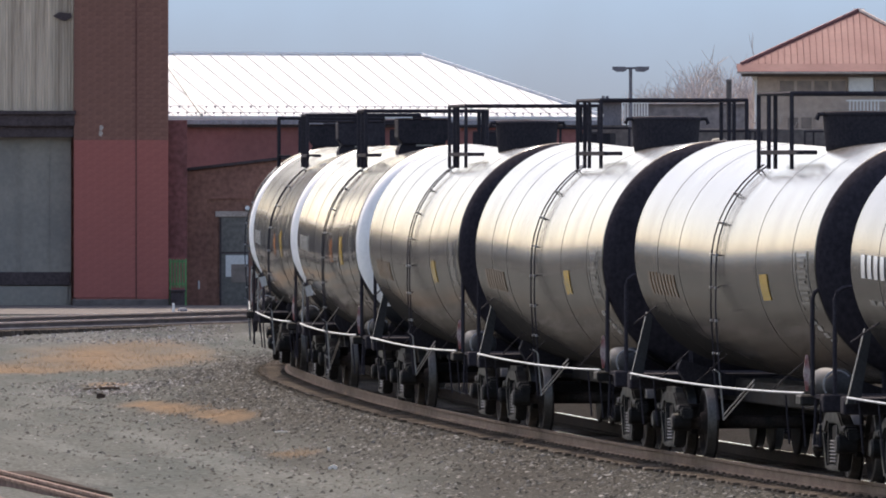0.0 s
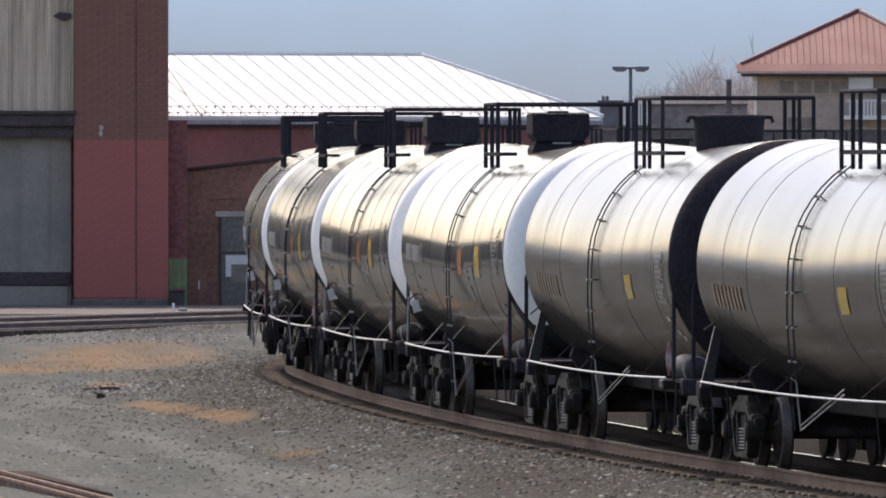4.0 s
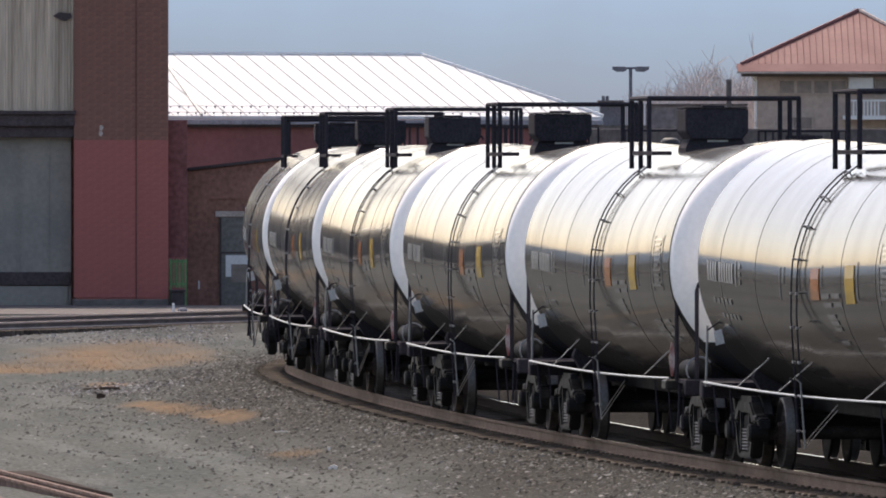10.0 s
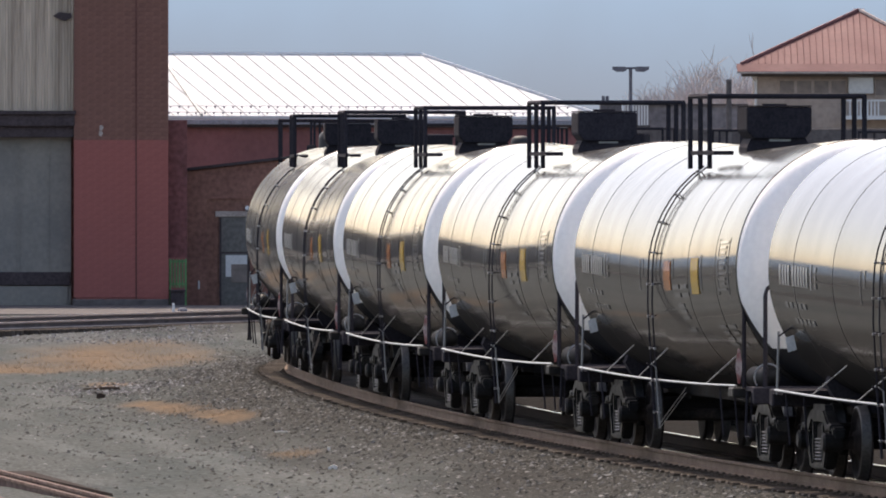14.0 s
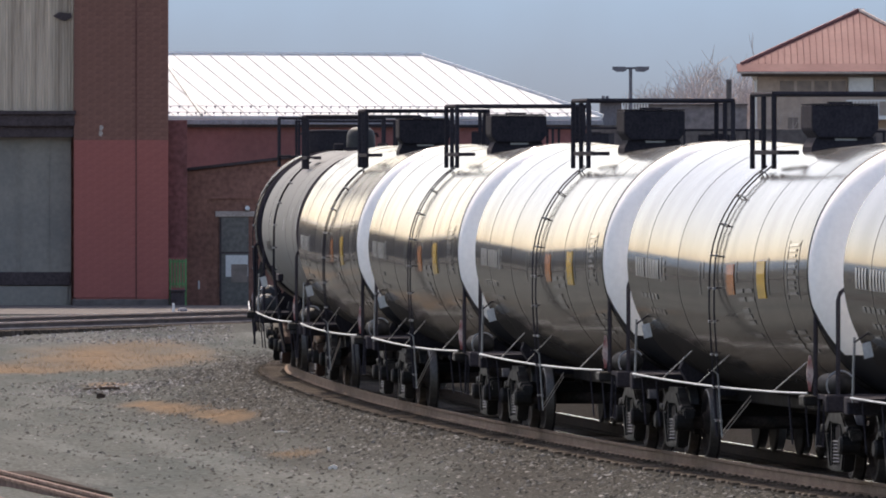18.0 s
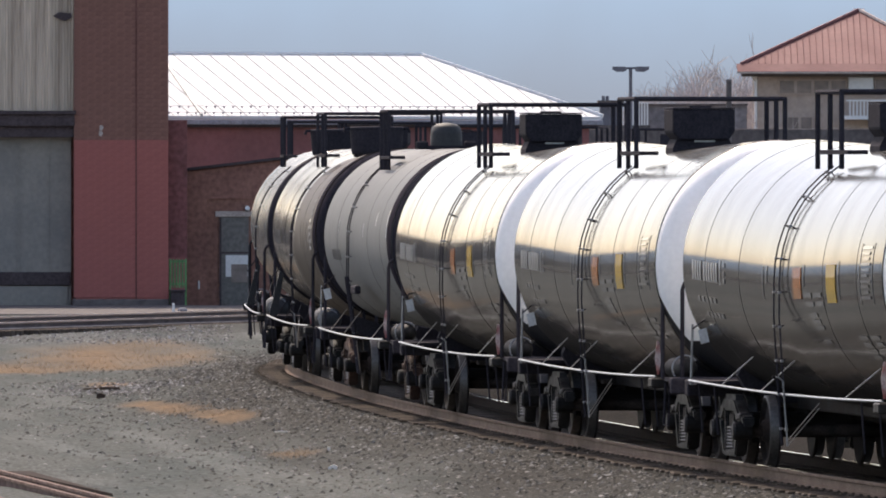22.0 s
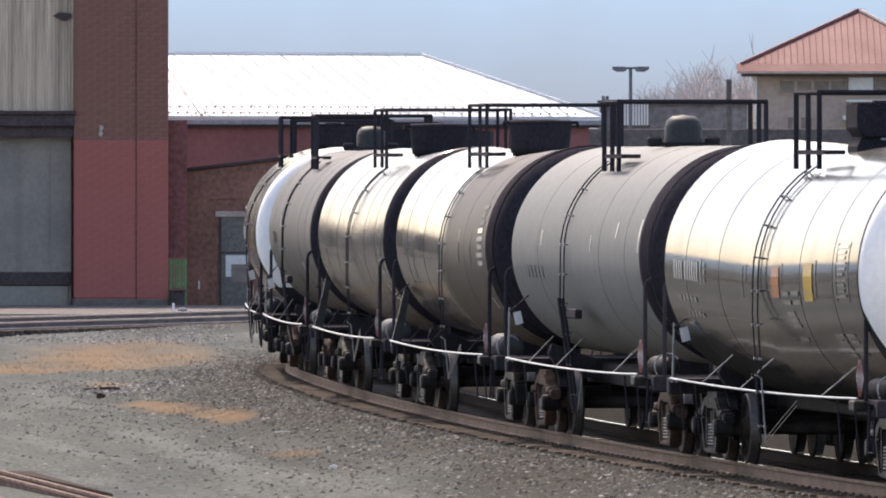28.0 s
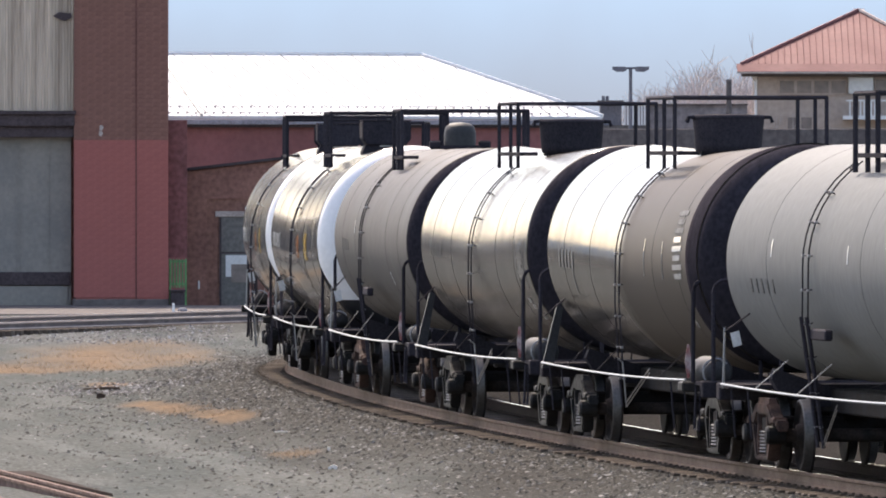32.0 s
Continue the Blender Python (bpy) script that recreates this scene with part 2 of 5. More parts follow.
CREASE = material("dark_crease_tone", (0.17, 0.082, 0.070), 0.95, scale=2, fine=20)
WALL_RED = material("dull_red_brick_wall", (0.31, 0.130, 0.125), 0.9, scale=0.6, fine=6, second=(0.255, 0.115, 0.108), vary=0.1)
# WALL_RED brick darkened in colour, since this wall catches more light
LINKWALL = material("darkened_red_brick", (0.245, 0.100, 0.094), 0.9, scale=0.8, fine=7, second=(0.195, 0.085, 0.080))
PANEL = material("lighter_brown_brick", (0.27, 0.135, 0.10), 0.85, scale=1, fine=8, second=(0.22, 0.115, 0.09))
ANNEX = material("dark_brown_brick", (0.30, 0.150, 0.115), 0.85, scale=1, fine=8, second=(0.235, 0.118, 0.094), random_part=0.05)
TIN = material("weathered_corrugated_tin", (0.66, 0.55, 0.43), 0.7, metal=0.0, scale=1.6, fine=10, second=(0.38, 0.30, 0.23), stretch=(4, 1, 0.10), random_part=0.16)
STEELDOOR = material("grey_steel_door", (0.255, 0.228, 0.192), 0.6, scale=0.6, fine=8, second=(0.195, 0.18, 0.16), vary=0.1)
SIDEDOOR = material("worn_grey_door", (0.150, 0.138, 0.122), 0.6, scale=1.2, fine=9, second=(0.115, 0.107, 0.095))
DARKBEAM = material("dark_beam", (0.085, 0.066, 0.068), 0.7, scale=1.5, fine=12)
ROOFWHITE = material("white_metal_roof", (0.74, 0.74, 0.73), 0.45, scale=0.4, fine=5, vary=0.03, second=(0.67, 0.67, 0.65), spec=0.2)
SEAM = material("dull_roof_seam", (0.52, 0.52, 0.51), 0.6, scale=2, fine=12)
GUTTER = material("grey_gutter", (0.30, 0.29, 0.32), 0.5, scale=2, fine=12)
FENCE = material("green_fence_paint", (0.13, 0.33, 0.12), 0.6, scale=3, fine=20, random_part=0.25)
ROOFRED = material("salmon_red_metal_roof", (0.200, 0.087, 0.081), 0.7, scale=0.5, fine=6, vary=0.08, second=(0.174, 0.077, 0.073), spec=0.2)
TAN = material("tan_siding", (0.46, 0.37, 0.31), 0.85, scale=0.7, fine=6, second=(0.44, 0.355, 0.30), vary=0.1)
GLASS = material("dark_window_glass", (0.25, 0.195, 0.165), 0.4, scale=1, fine=4)
TRIMWHITE = material("white_trim", (0.72, 0.71, 0.68), 0.6, scale=2, fine=15, vary=0.08)
CONCRETE = material("pale_concrete", (0.15, 0.135, 0.125), 0.9, scale=1.2, fine=15, second=(0.10, 0.09, 0.085), bump=0.005)
POLE = material("grey_pole_paint", (0.145, 0.145, 0.17), 0.5, scale=2, fine=15)
# bark and back wall: distance haze is put into their pale colours
BARK = material("haze_paled_bark", (0.46, 0.40, 0.375), 0.9, scale=2, fine=12, second=(0.56, 0.485, 0.455))
HAZEWALL = material("haze_paled_render", (0.27, 0.235, 0.225), 0.9, scale=0.6, fine=5, second=(0.22, 0.19, 0.185))
LOWWALL = material("brown_grey_wall", (0.155, 0.135, 0.125), 0.9, scale=0.5, fine=5, second=(0.12, 0.10, 0.095))
STRAW = material("dry_straw", (0.44, 0.325, 0.215), 0.9, scale=3, fine=25, second=(0.36, 0.26, 0.17))
DEBRIS = material("old_wood", (0.09, 0.06, 0.045), 0.9, scale=4, fine=30)
LITTER = material("white_litter", (0.85, 0.80, 0.72), 0.8, scale=6, fine=30, vary=0.06)


# ---- building blocks ----
def mesh_of(name, bm, mat, smooth=False):
    me = bpy.data.meshes.new(name)
    bm.to_mesh(me)
    bm.free()
    for m in (mat if isinstance(mat, (list, tuple)) else (mat,)):
        me.materials.append(m)
    if smooth:
        me.polygons.foreach_set("use_smooth", [True] * len(me.polygons))
    return me


def part(name, bm, mat, parent=None, label="", at=None, smooth=False):
    ob = new(name, bm if isinstance(bm, bpy.types.Mesh) else mesh_of(name, bm, mat, smooth))
    if parent:
        ob.parent = parent
    if at is not None:
        ob.matrix_basis = at
    if label:
        tagged(ob, label)
    return ob


def thing(name, label, category, at=None, group="", kind=""):
    ob = new(name)
    ob.empty_display_size = 0.3
    if at is not None:
        ob.matrix_basis = at
    return tagged(ob, label, category, group, kind)


def box(x0, x1, y0, y1, z0, z1, bm=None, bevel=0.0):
    own = bm is None
    bm = bmesh.new() if own else bm
    r = bmesh.ops.create_cube(bm, size=1, matrix=Matrix.Translation(((x0 + x1) / 2, (y0 + y1) / 2, (z0 + z1) / 2)) @ Matrix.Diagonal((x1 - x0, y1 - y0, z1 - z0, 1)))
    if bevel:
        es = list({e for v in r["verts"] for e in v.link_edges})
        bmesh.ops.bevel(bm, geom=es, offset=bevel, segments=1, affect="EDGES")
    return bm


def tube(points, r, bm=None, n=6, r_end=None):
    """A pipe through points."""
    bm = bmesh.new() if bm is None else bm
    pts = [Vector(p) for p in points]
    rings = []
    for i, p in enumerate(pts):
        d = (pts[min(i + 1, len(pts) - 1)] - pts[max(i - 1, 0)]).normalized()
        up = Vector((0, 0, 1)) if abs(d.z) < 0.9 else Vector((1, 0, 0))
        a = d.cross(up).normalized()
        b = d.cross(a)
        rr = r if r_end is None else r + (r_end - r) * i / (len(pts) - 1)
        rings.append([bm.verts.new(p + (a * math.cos(t) + b * math.sin(t)) * rr) for t in (2 * math.pi * k / n for k in range(n))])
    for u, v in zip(rings, rings[1:]):
        for k in range(n):
            bm.faces.new((u[k], u[(k + 1) % n], v[(k + 1) % n], v[k]))
    bm.faces.new(rings[0])
    bm.faces.new(rings[-1][::-1])
    return bm


def turned(profile, n=48, bm=None, m=None):
    """Turns (x, r) pairs round the x axis."""
    bm = bmesh.new() if bm is None else bm
    m = m or Matrix()
    rings = []
    for x, r in profile:
        if r < 1e-5:
            rings.append([bm.verts.new(m @ Vector((x, 0, 0)))])
        else:
            rings.append([bm.verts.new(m @ Vector((x, r * math.cos(t), r * math.sin(t)))) for t in (2 * math.pi * k / n for k in range(n))])
    for u, v in zip(rings, rings[1:]):
        for k in range(n):
            j = (k + 1) % n
            if len(u) == 1 and len(v) > 1:
                bm.faces.new((u[0], v[j], v[k]))
            elif len(v) == 1 and len(u) > 1:
                bm.faces.new((u[k], u[j], v[0]))
            elif len(u) > 1:
                bm.faces.new((u[k], u[j], v[j], v[k]))
    bmesh.ops.recalc_face_normals(bm, faces=bm.faces)
    return bm


def slab(poly, axis, lo, hi, bm=None):
    """A plate: a polygon in the plane across axis ('x' or 'y'), from lo to hi."""
    bm = bmesh.new() if bm is None else bm
    put = (lambda a, b, c: (c, a, b)) if axis == "x" else (lambda a, b, c: (a, c, b))
    f = [bm.verts.new(put(a, b, lo)) for a, b in poly]
    g = [bm.verts.new(put(a, b, hi)) for a, b in poly]
    bm.faces.new(f), bm.faces.new(g[::-1])
    for i in range(len(poly)):
        j = (i + 1) % len(poly)
        bm.faces.new((f[i], g[i], g[j], f[j]))
    bmesh.ops.recalc_face_normals(bm, faces=bm.faces)
    return bm


UP = pose(0, 0, 0, 0, -90, 0)       # turns the x axis upright

# ---- ground: one sheet to the horizon ----
def line_distance(x, y):
    best = None
    for q in range(-240, 120, 2):
        px, py, h = LINE[q]
        d = (x - px) ** 2 + (y - py) ** 2
        if best is None or d < best[0]:
            best = (d, (x - px) * math.cos(h) + (y - py) * math.sin(h))
    return best[1]


def lerp(u, table):
    for (a, b), (c, d) in zip(table, table[1:]):
        if u <= c:
            return b + (d - b) * max(0.0, (u - a) / (c - a))
    return table[-1][1]


def ground_height(x, y, side=None):
    """side: metres to the left of the train's way; the near ground lies on its right (negative)."""
    side = line_distance(x, y) if side is None else side
    d = abs(side)
    z = lerp(d, [(0, -0.205), (0.85, -0.205), (1.0, -0.225), (1.35, -0.225), (1.6, -0.235), (1.9, -0.27), (3.4, -0.50), (6.0, -0.58), (40, -0.55)])
    amp = lerp(d, [(0, 0.0), (1.4, 0.0), (2.2, 0.02), (4.0, 0.07), (20, 0.09)])
    z += amp * (noise.noise((x * 0.45, y * 0.10, 1.3)) + 0.6 * noise.noise((x * 1.3, y * 0.35, 7.7)))
    if y > 300:
        f = min(1.0, (y - 300) / 30)
        z = z * (1 - f) + (-0.20) * f
    return z


def ground_zone(x, y, side):
    """Shares of ballast, of dry grass, and of dirt with painted shade."""
    d = abs(side)
    ballast = max(0.0, min(1.0, (4.3 - d + 1.6 * noise.noise((x * 0.5, y * 0.06, 3.1))) / 3.0 + 0.2))
    grass = 0.0
    for gx, gy, wx, wy in ((-7.4, 297, 2.3, 18), (-9.3, 284, 1.8, 9), (-5.5, 239, 0.45, 3.2), (-5.0, 236, 0.45, 3.0), (-4.6, 232.5, 0.45, 3.0), (-4.2, 229, 0.45, 3.0), (-3.85, 225.5, 0.45, 3.0), (-3.55, 222, 0.40, 3.0), (-6.6, 262, 0.5, 3.0), (-2.25, 198, 0.42, 3.4)):
        e = ((x - gx) / wx) ** 2 + ((y - gy) / wy) ** 2
        grass = max(grass, 0.62 * (1.35 - e + 0.6 * noise.noise((x * 1.1, y * 0.12, 9.2)) + 0.35 * noise.noise((x * 5, y * 0.7, 2.2))))
    if y > 322:
        ballast = 0.6
    bend = max(0.0, 1 - ((y - 256) / 44) ** 2)     # the train's shadow outside the bend, painted darker
    # dirty shoulder by the ties, plus painted shade under and behind the train
    shade_and_dirt = max(max(0.0, min(1.0, (side + 0.80) * 6)), (0.5 + 0.3 * bend) * max(0.0, min(1.0, (side + 1.40 + 0.40 * bend) * 3)))
    return ballast, max(0.0, min(1.0, grass)), shade_and_dirt


def ground_sheet():
    xs = sorted(set([-4500, -2000, -900, -400, -200, -100, -60, -35, -25, -18] + [round(-14 + 0.25 * i, 2) for i in range(110)] + [16, 20, 28, 40, 70, 120, 250, 600, 1500, 4500]))
    ys = sorted(set([-4500, -1500, -500, -150, -40, 0, 30, 60, 90, 110, 125, 135] + [140 + i for i in range(192)] + [335, 340, 350, 365, 380, 400, 450, 550, 700, 1000, 1500, 2500, 4900]))
    verts, zones = [], []
    for y in ys:
        for x in xs:
            near = -15 < x < 16 and 138 < y < 335
            side = line_distance(x, y) if near else (-30.0)
            verts.append((x, y, ground_height(x, y, side) if near else (-0.2 if y > 330 else -0.55)))
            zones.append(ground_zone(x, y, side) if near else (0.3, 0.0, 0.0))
    w = len(xs)
    faces = [(j * w + i, j * w + i + 1, (j + 1) * w + i + 1, (j + 1) * w + i) for j in range(len(ys) - 1) for i in range(w - 1)]
    me = bpy.data.meshes.new("ground")
    me.from_pydata(verts, [], faces)
    at = me.color_attributes.new("zone", "FLOAT_COLOR", "POINT")
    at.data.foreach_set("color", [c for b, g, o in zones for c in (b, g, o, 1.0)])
    me.polygons.foreach_set("use_smooth", [True] * len(me.polygons))
    m = bpy.data.materials.new("yard_ground")
    m.use_nodes = True
    n, l = m.node_tree.nodes, m.node_tree.links
    p = n["Principled BSDF"]
    p.inputs["Roughness"].default_value = 0.95
    p.inputs["Specular IOR Level"].default_value = 0.02
    geo = n.new("ShaderNodeNewGeometry")

    def noisy(scale, detail, sx=1.0, sy=1.0):
        mp = n.new("ShaderNodeMapping")
        mp.inputs["Scale"].default_value = (sx, sy, 1)
        l.new(geo.outputs["Position"], mp.inputs["Vector"])
        t = n.new("ShaderNodeTexNoise")
        t.inputs["Scale"].default_value, t.inputs["Detail"].default_value = scale, detail
        l.new(mp.outputs[0], t.inputs["Vector"])
        return t.outputs["Fac"]

    def ramp(fac, stops):
        r = n.new("ShaderNodeValToRGB")
        el = r.color_ramp.elements
        while len(el) < len(stops):
            el.new(0.5)
        for e, (pos, c) in zip(el, stops):
            e.position, e.color = pos, (*c, 1)
        l.new(fac, r.inputs["Fac"])
        return r.outputs["Color"]

    def mixed(fac, a, b):
        x = n.new("ShaderNodeMix")
        x.data_type = "RGBA"
        l.new(fac, x.inputs["Factor"]), l.new(a, x.inputs["A"]), l.new(b, x.inputs["B"])
        return x.outputs["Result"]

    def contrast(fac):
        m2 = n.new("ShaderNodeMapRange")
        m2.inputs["From Min"].default_value, m2.inputs["From Max"].default_value = 0.36, 0.64
        l.new(fac, m2.inputs["Value"])
        return m2.outputs[0]

    lot = mixed(contrast(noisy(1.0, 6, 0.5, 0.09)), ramp(noisy(9, 4, 1, 0.35), [(0.3, (0.034, 0.038, 0.035)), (0.5, (0.063, 0.070, 0.066)), (0.7, (0.104, 0.113, 0.107))]),
                ramp(noisy(14, 4, 1, 0.3), [(0.3, (0.056, 0.057, 0.050)), (0.5, (0.090, 0.093, 0.086)), (0.7, (0.142, 0.146, 0.137))]))
    dot = n.new("ShaderNodeVectorMath")
    dot.operation = "DOT_PRODUCT"
    dot.inputs[1].default_value = (1.0, 0.107, 0.0)
    l.new(geo.outputs["Position"], dot.inputs[0])
    sxyz, cxyz, sc = n.new("ShaderNodeSeparateXYZ"), n.new("ShaderNodeCombineXYZ"), n.new("ShaderNodeMath")
    sc.operation = "MULTIPLY"
    sc.inputs[1].default_value = 0.035
    l.new(geo.outputs["Position"], sxyz.inputs[0]), l.new(sxyz.outputs["Y"], sc.inputs[0])
    l.new(dot.outputs["Value"], cxyz.inputs["X"]), l.new(sc.outputs[0], cxyz.inputs["Y"])
    ruts = n.new("ShaderNodeTexNoise")
    ruts.inputs["Scale"].default_value, ruts.inputs["Detail"].default_value = 1.1, 5
    l.new(cxyz.outputs[0], ruts.inputs["Vector"])
    worn = ramp(noisy(12, 4, 1, 0.35), [(0.3, (0.080, 0.084, 0.076)), (0.5, (0.122, 0.128, 0.121)), (0.7, (0.172, 0.178, 0.170))])
    rut = n.new("ShaderNodeMapRange")
    rut.inputs["From Min"].default_value, rut.inputs["From Max"].default_value = 0.50, 0.68
    rut.inputs["To Max"].default_value = 0.8
    l.new(ruts.outputs["Fac"], rut.inputs["Value"])
    lot = mixed(rut.outputs[0], lot, worn)
    bal = ramp(noisy(18, 4, 1, 0.4), [(0.32, (0.0155, 0.0145, 0.0125)), (0.5, (0.042, 0.040, 0.036)), (0.7, (0.080, 0.077, 0.071))])
    straw = ramp(noisy(10, 5, 1, 0.25), [(0.3, (0.100, 0.068, 0.044)), (0.5, (0.165, 0.110, 0.068)), (0.7, (0.212, 0.150, 0.098))])
    ca = n.new("ShaderNodeVertexColor")
    ca.layer_name = "zone"
    sep = n.new("ShaderNodeSeparateColor")
    l.new(ca.outputs["Color"], sep.inputs[0])
    col = mixed(sep.outputs[1], mixed(sep.outputs[0], lot, bal), straw)
    # one dark colour for the dirty shoulder and the painted train shade
    shade_dirt_tone = ramp(noisy(14, 4, 1, 0.4), [(0.3, (0.007, 0.006, 0.005)), (0.55, (0.017, 0.014, 0.0115)), (0.8, (0.036, 0.030, 0.025))])
    col = mixed(sep.outputs[2], col, shade_dirt_tone)
    l.new(col, p.inputs["Base Color"])
    bp = n.new("ShaderNodeBump")
    bp.inputs["Strength"].default_value, bp.inputs["Distance"].default_value = 0.8, 0.03
    l.new(noisy(20, 3), bp.inputs["Height"])
    l.new(bp.outputs[0], p.inputs["Normal"])
    me.materials.append(m)
    tagged(new("ground", me), "grey gravel yard with dark ballast and dry grass patches", "ground", kind="structure")


ground_sheet()


def scatter(name, label, count, place, size, mat, seed, flat=0.7):
    """Loose stones, half sunk in the ground, in one sheet of stuff."""
    rnd = random.Random(seed)
    base = [(1, 0, 0), (-1, 0, 0), (0, 1, 0), (0, -1, 0), (0, 0, 1), (0, 0, -1)]
    tri = [(0, 2, 4), (2, 1, 4), (1, 3, 4), (3, 0, 4), (2, 0, 5), (1, 2, 5), (3, 1, 5), (0, 3, 5)]
    verts, faces = [], []
    for _ in range(count):
        spot = place(rnd)
        if spot is None:
            continue
        x, y, z = spot
        s = rnd.uniform(*size)
        a = rnd.uniform(0, 6.28)
        b0 = len(verts)
        for v in base:
            vx, vy, vz = (c * s * rnd.uniform(0.65, 1.3) + rnd.uniform(-0.25, 0.25) * s for c in v)
            verts.append((x + vx * math.cos(a) - vy * math.sin(a), y + vx * math.sin(a) + vy * math.cos(a), z + vz * flat))
        faces += [(b0 + i, b0 + j, b0 + k) for i, j, k in tri]
    me = bpy.data.meshes.new(name)
    me.from_pydata(verts, [], faces)
    me.materials.append(mat)
    tagged(new(name, me), label, "gravel", kind="stuff")


def island_stone(name, stops):
    m = bpy.data.materials.new(name)
    m.use_nodes = True
    n, l = m.node_tree.nodes, m.node_tree.links
    g = n.new("ShaderNodeNewGeometry")
    r = n.new("ShaderNodeValToRGB")
    el = r.color_ramp.elements
    while len(el) < len(stops):
        el.new(0.5)
    for e, (pos, c) in zip(el, stops):
        e.position, e.color = pos, (*c, 1)
    l.new(g.outputs["Random Per Island"], r.inputs["Fac"])
    l.new(r.outputs["Color"], n["Principled BSDF"].inputs["Base Color"])
    n["Principled BSDF"].inputs["Roughness"].default_value = 0.9
    n["Principled BSDF"].inputs["Specular IOR Level"].default_value = 0.05
    return m


STONES_DARK = island_stone("ballast_stone", [(0.0, (0.044, 0.040, 0.035)), (0.45, (0.100, 0.094, 0.084)), (0.85, (0.168, 0.160, 0.146)), (1.0, (0.30, 0.29, 0.275))])
STONES_LOT = island_stone("lot_stone", [(0.0, (0.085, 0.088, 0.080)), (0.5, (0.135, 0.138, 0.126)), (0.9, (0.215, 0.218, 0.200)), (1.0, (0.34, 0.34, 0.32))])


STONES_PALE = island_stone("pale_rubble", [(0.0, (0.06, 0.055, 0.05)), (0.5, (0.17, 0.16, 0.155)), (0.9, (0.28, 0.27, 0.265)), (1.0, (0.42, 0.41, 0.40))])


def near_track(rnd):
    q = rnd.uniform(-150, 28)
    side = -(1.42 + min(-2.0 * math.log(1 - 0.99 * rnd.random()), 9.0))
    p = on_line(q, side)
    if ground_zone(p.x, p.y, side)[1] > 0.35:
        return None
    return p.x, p.y, ground_height(p.x, p.y, side) - 0.005


def on_lot(rnd):
    y = 150 * (2.15 ** rnd.random())
    x = rnd.uniform(-0.037, 0.012) * y
    side = line_distance(x, y)
    return (x, y, ground_height(x, y, side) - 0.008) if side < -4.2 and ground_zone(x, y, side)[1] < 0.35 else None


scatter("ballast_stones", "crushed dark grey ballast stones beside the rail", 26000, near_track, (0.018, 0.052), STONES_DARK, 11, 0.55)
def rubble(rnd):
    if rnd.random() < 0.7:
        y = rnd.uniform(312, 330)
        x = rnd.uniform(-0.034, -0.016) * y
    else:
        y, x = 257 + rnd.gauss(0, 4), -6.3 + rnd.gauss(0, 0.9)
    return x, y, ground_height(x, y) - 0.005


scatter("rubble_stones", "pale grey rubble stones beside the far track", 2600, rubble, (0.02, 0.06), STONES_PALE, 14, 0.6)
scatter("lot_gravel", "scattered grey gravel on the yard", 15000, on_lot, (0.009, 0.026), STONES_LOT, 12, 0.38)


def dry_grass():
    rnd = random.Random(5)
    verts, faces = [], []
    for gx, gy, wx, wy, count in ((-7.4, 297, 2.2, 17, 900), (-9.3, 284, 1.7, 9, 300), (-4.5, 231, 0.5, 6, 160), (-3.75, 224, 0.4, 4, 90), (-2.25, 198, 0.38, 3.6, 80)):
        for _ in range(count):
            a, r = rnd.uniform(0, 6.28), math.sqrt(rnd.random())
            x, y = gx + wx * r * math.cos(a), gy + wy * r * math.sin(a)
            if noise.noise((x * 1.1, y * 0.16, 9.2)) < -0.25:
                continue
            z = ground_height(x, y)
            h, w, lean = rnd.uniform(0.015, 0.08), rnd.uniform(0.004, 0.010), rnd.uniform(-0.10, 0.10)
            b = len(verts)
            verts += [(x - w, y, z - 0.01), (x + w, y, z - 0.01), (x + lean, y + rnd.uniform(-0.05, 0.05), z + h)]
            faces.append((b, b + 1, b + 2))
    me = bpy.data.meshes.new("dry_grass")
    me.from_pydata(verts, [], faces)
    me.materials.append(STRAW)
    tagged(new("dry_grass", me), "straw-coloured dry grass tufts on the gravel", "grass", kind="stuff")


dry_grass()


# ---- the train's track ----
RAIL_SECTION = [(-0.068, -0.18), (0.068, -0.18), (0.068, -0.165), (0.012, -0.145), (0.009, -0.05), (0.036, -0.04), (0.036, -0.004), (0.03, 0), (-0.03, 0), (-0.036, -0.004), (-0.036, -0.04), (-0.009, -0.05), (-0.012, -0.145), (-0.068, -0.165)]


def swept(points_of, qs, mats, top_index=7):
    bm = bmesh.new()
    rings = [[bm.verts.new(points_of(q, u, z)) for u, z in RAIL_SECTION] for q in qs]
    k = len(RAIL_SECTION)
    for a, b in zip(rings, rings[1:]):
        for i in range(k):
            f = bm.faces.new((a[i], a[(i + 1) % k], b[(i + 1) % k], b[i]))
            f.material_index = 1 if i == top_index else 0
    bm.faces.new(rings[0]), bm.faces.new(rings[-1][::-1])
    bmesh.ops.recalc_face_normals(bm, faces=bm.faces)
    return bm


track = thing("railway_track", "curved railway track with brown rails on ties", "track", kind="structure")
# far rail is the same steel, painted darker for the train's shade
for s in (-1, 1):
    part("rail", swept(lambda q, u, z: on_line(q, s * 0.7525 + u, z), range(-300, 150, 2), None), (RAIL if s < 0 else RUST_DARK, RAILTOP), track)
tie_mesh = mesh_of("tie", box(-0.11, 0.11, -1.3, 1.3, -0.36, -0.19, None, 0.012), TIE)
rnd = random.Random(3)
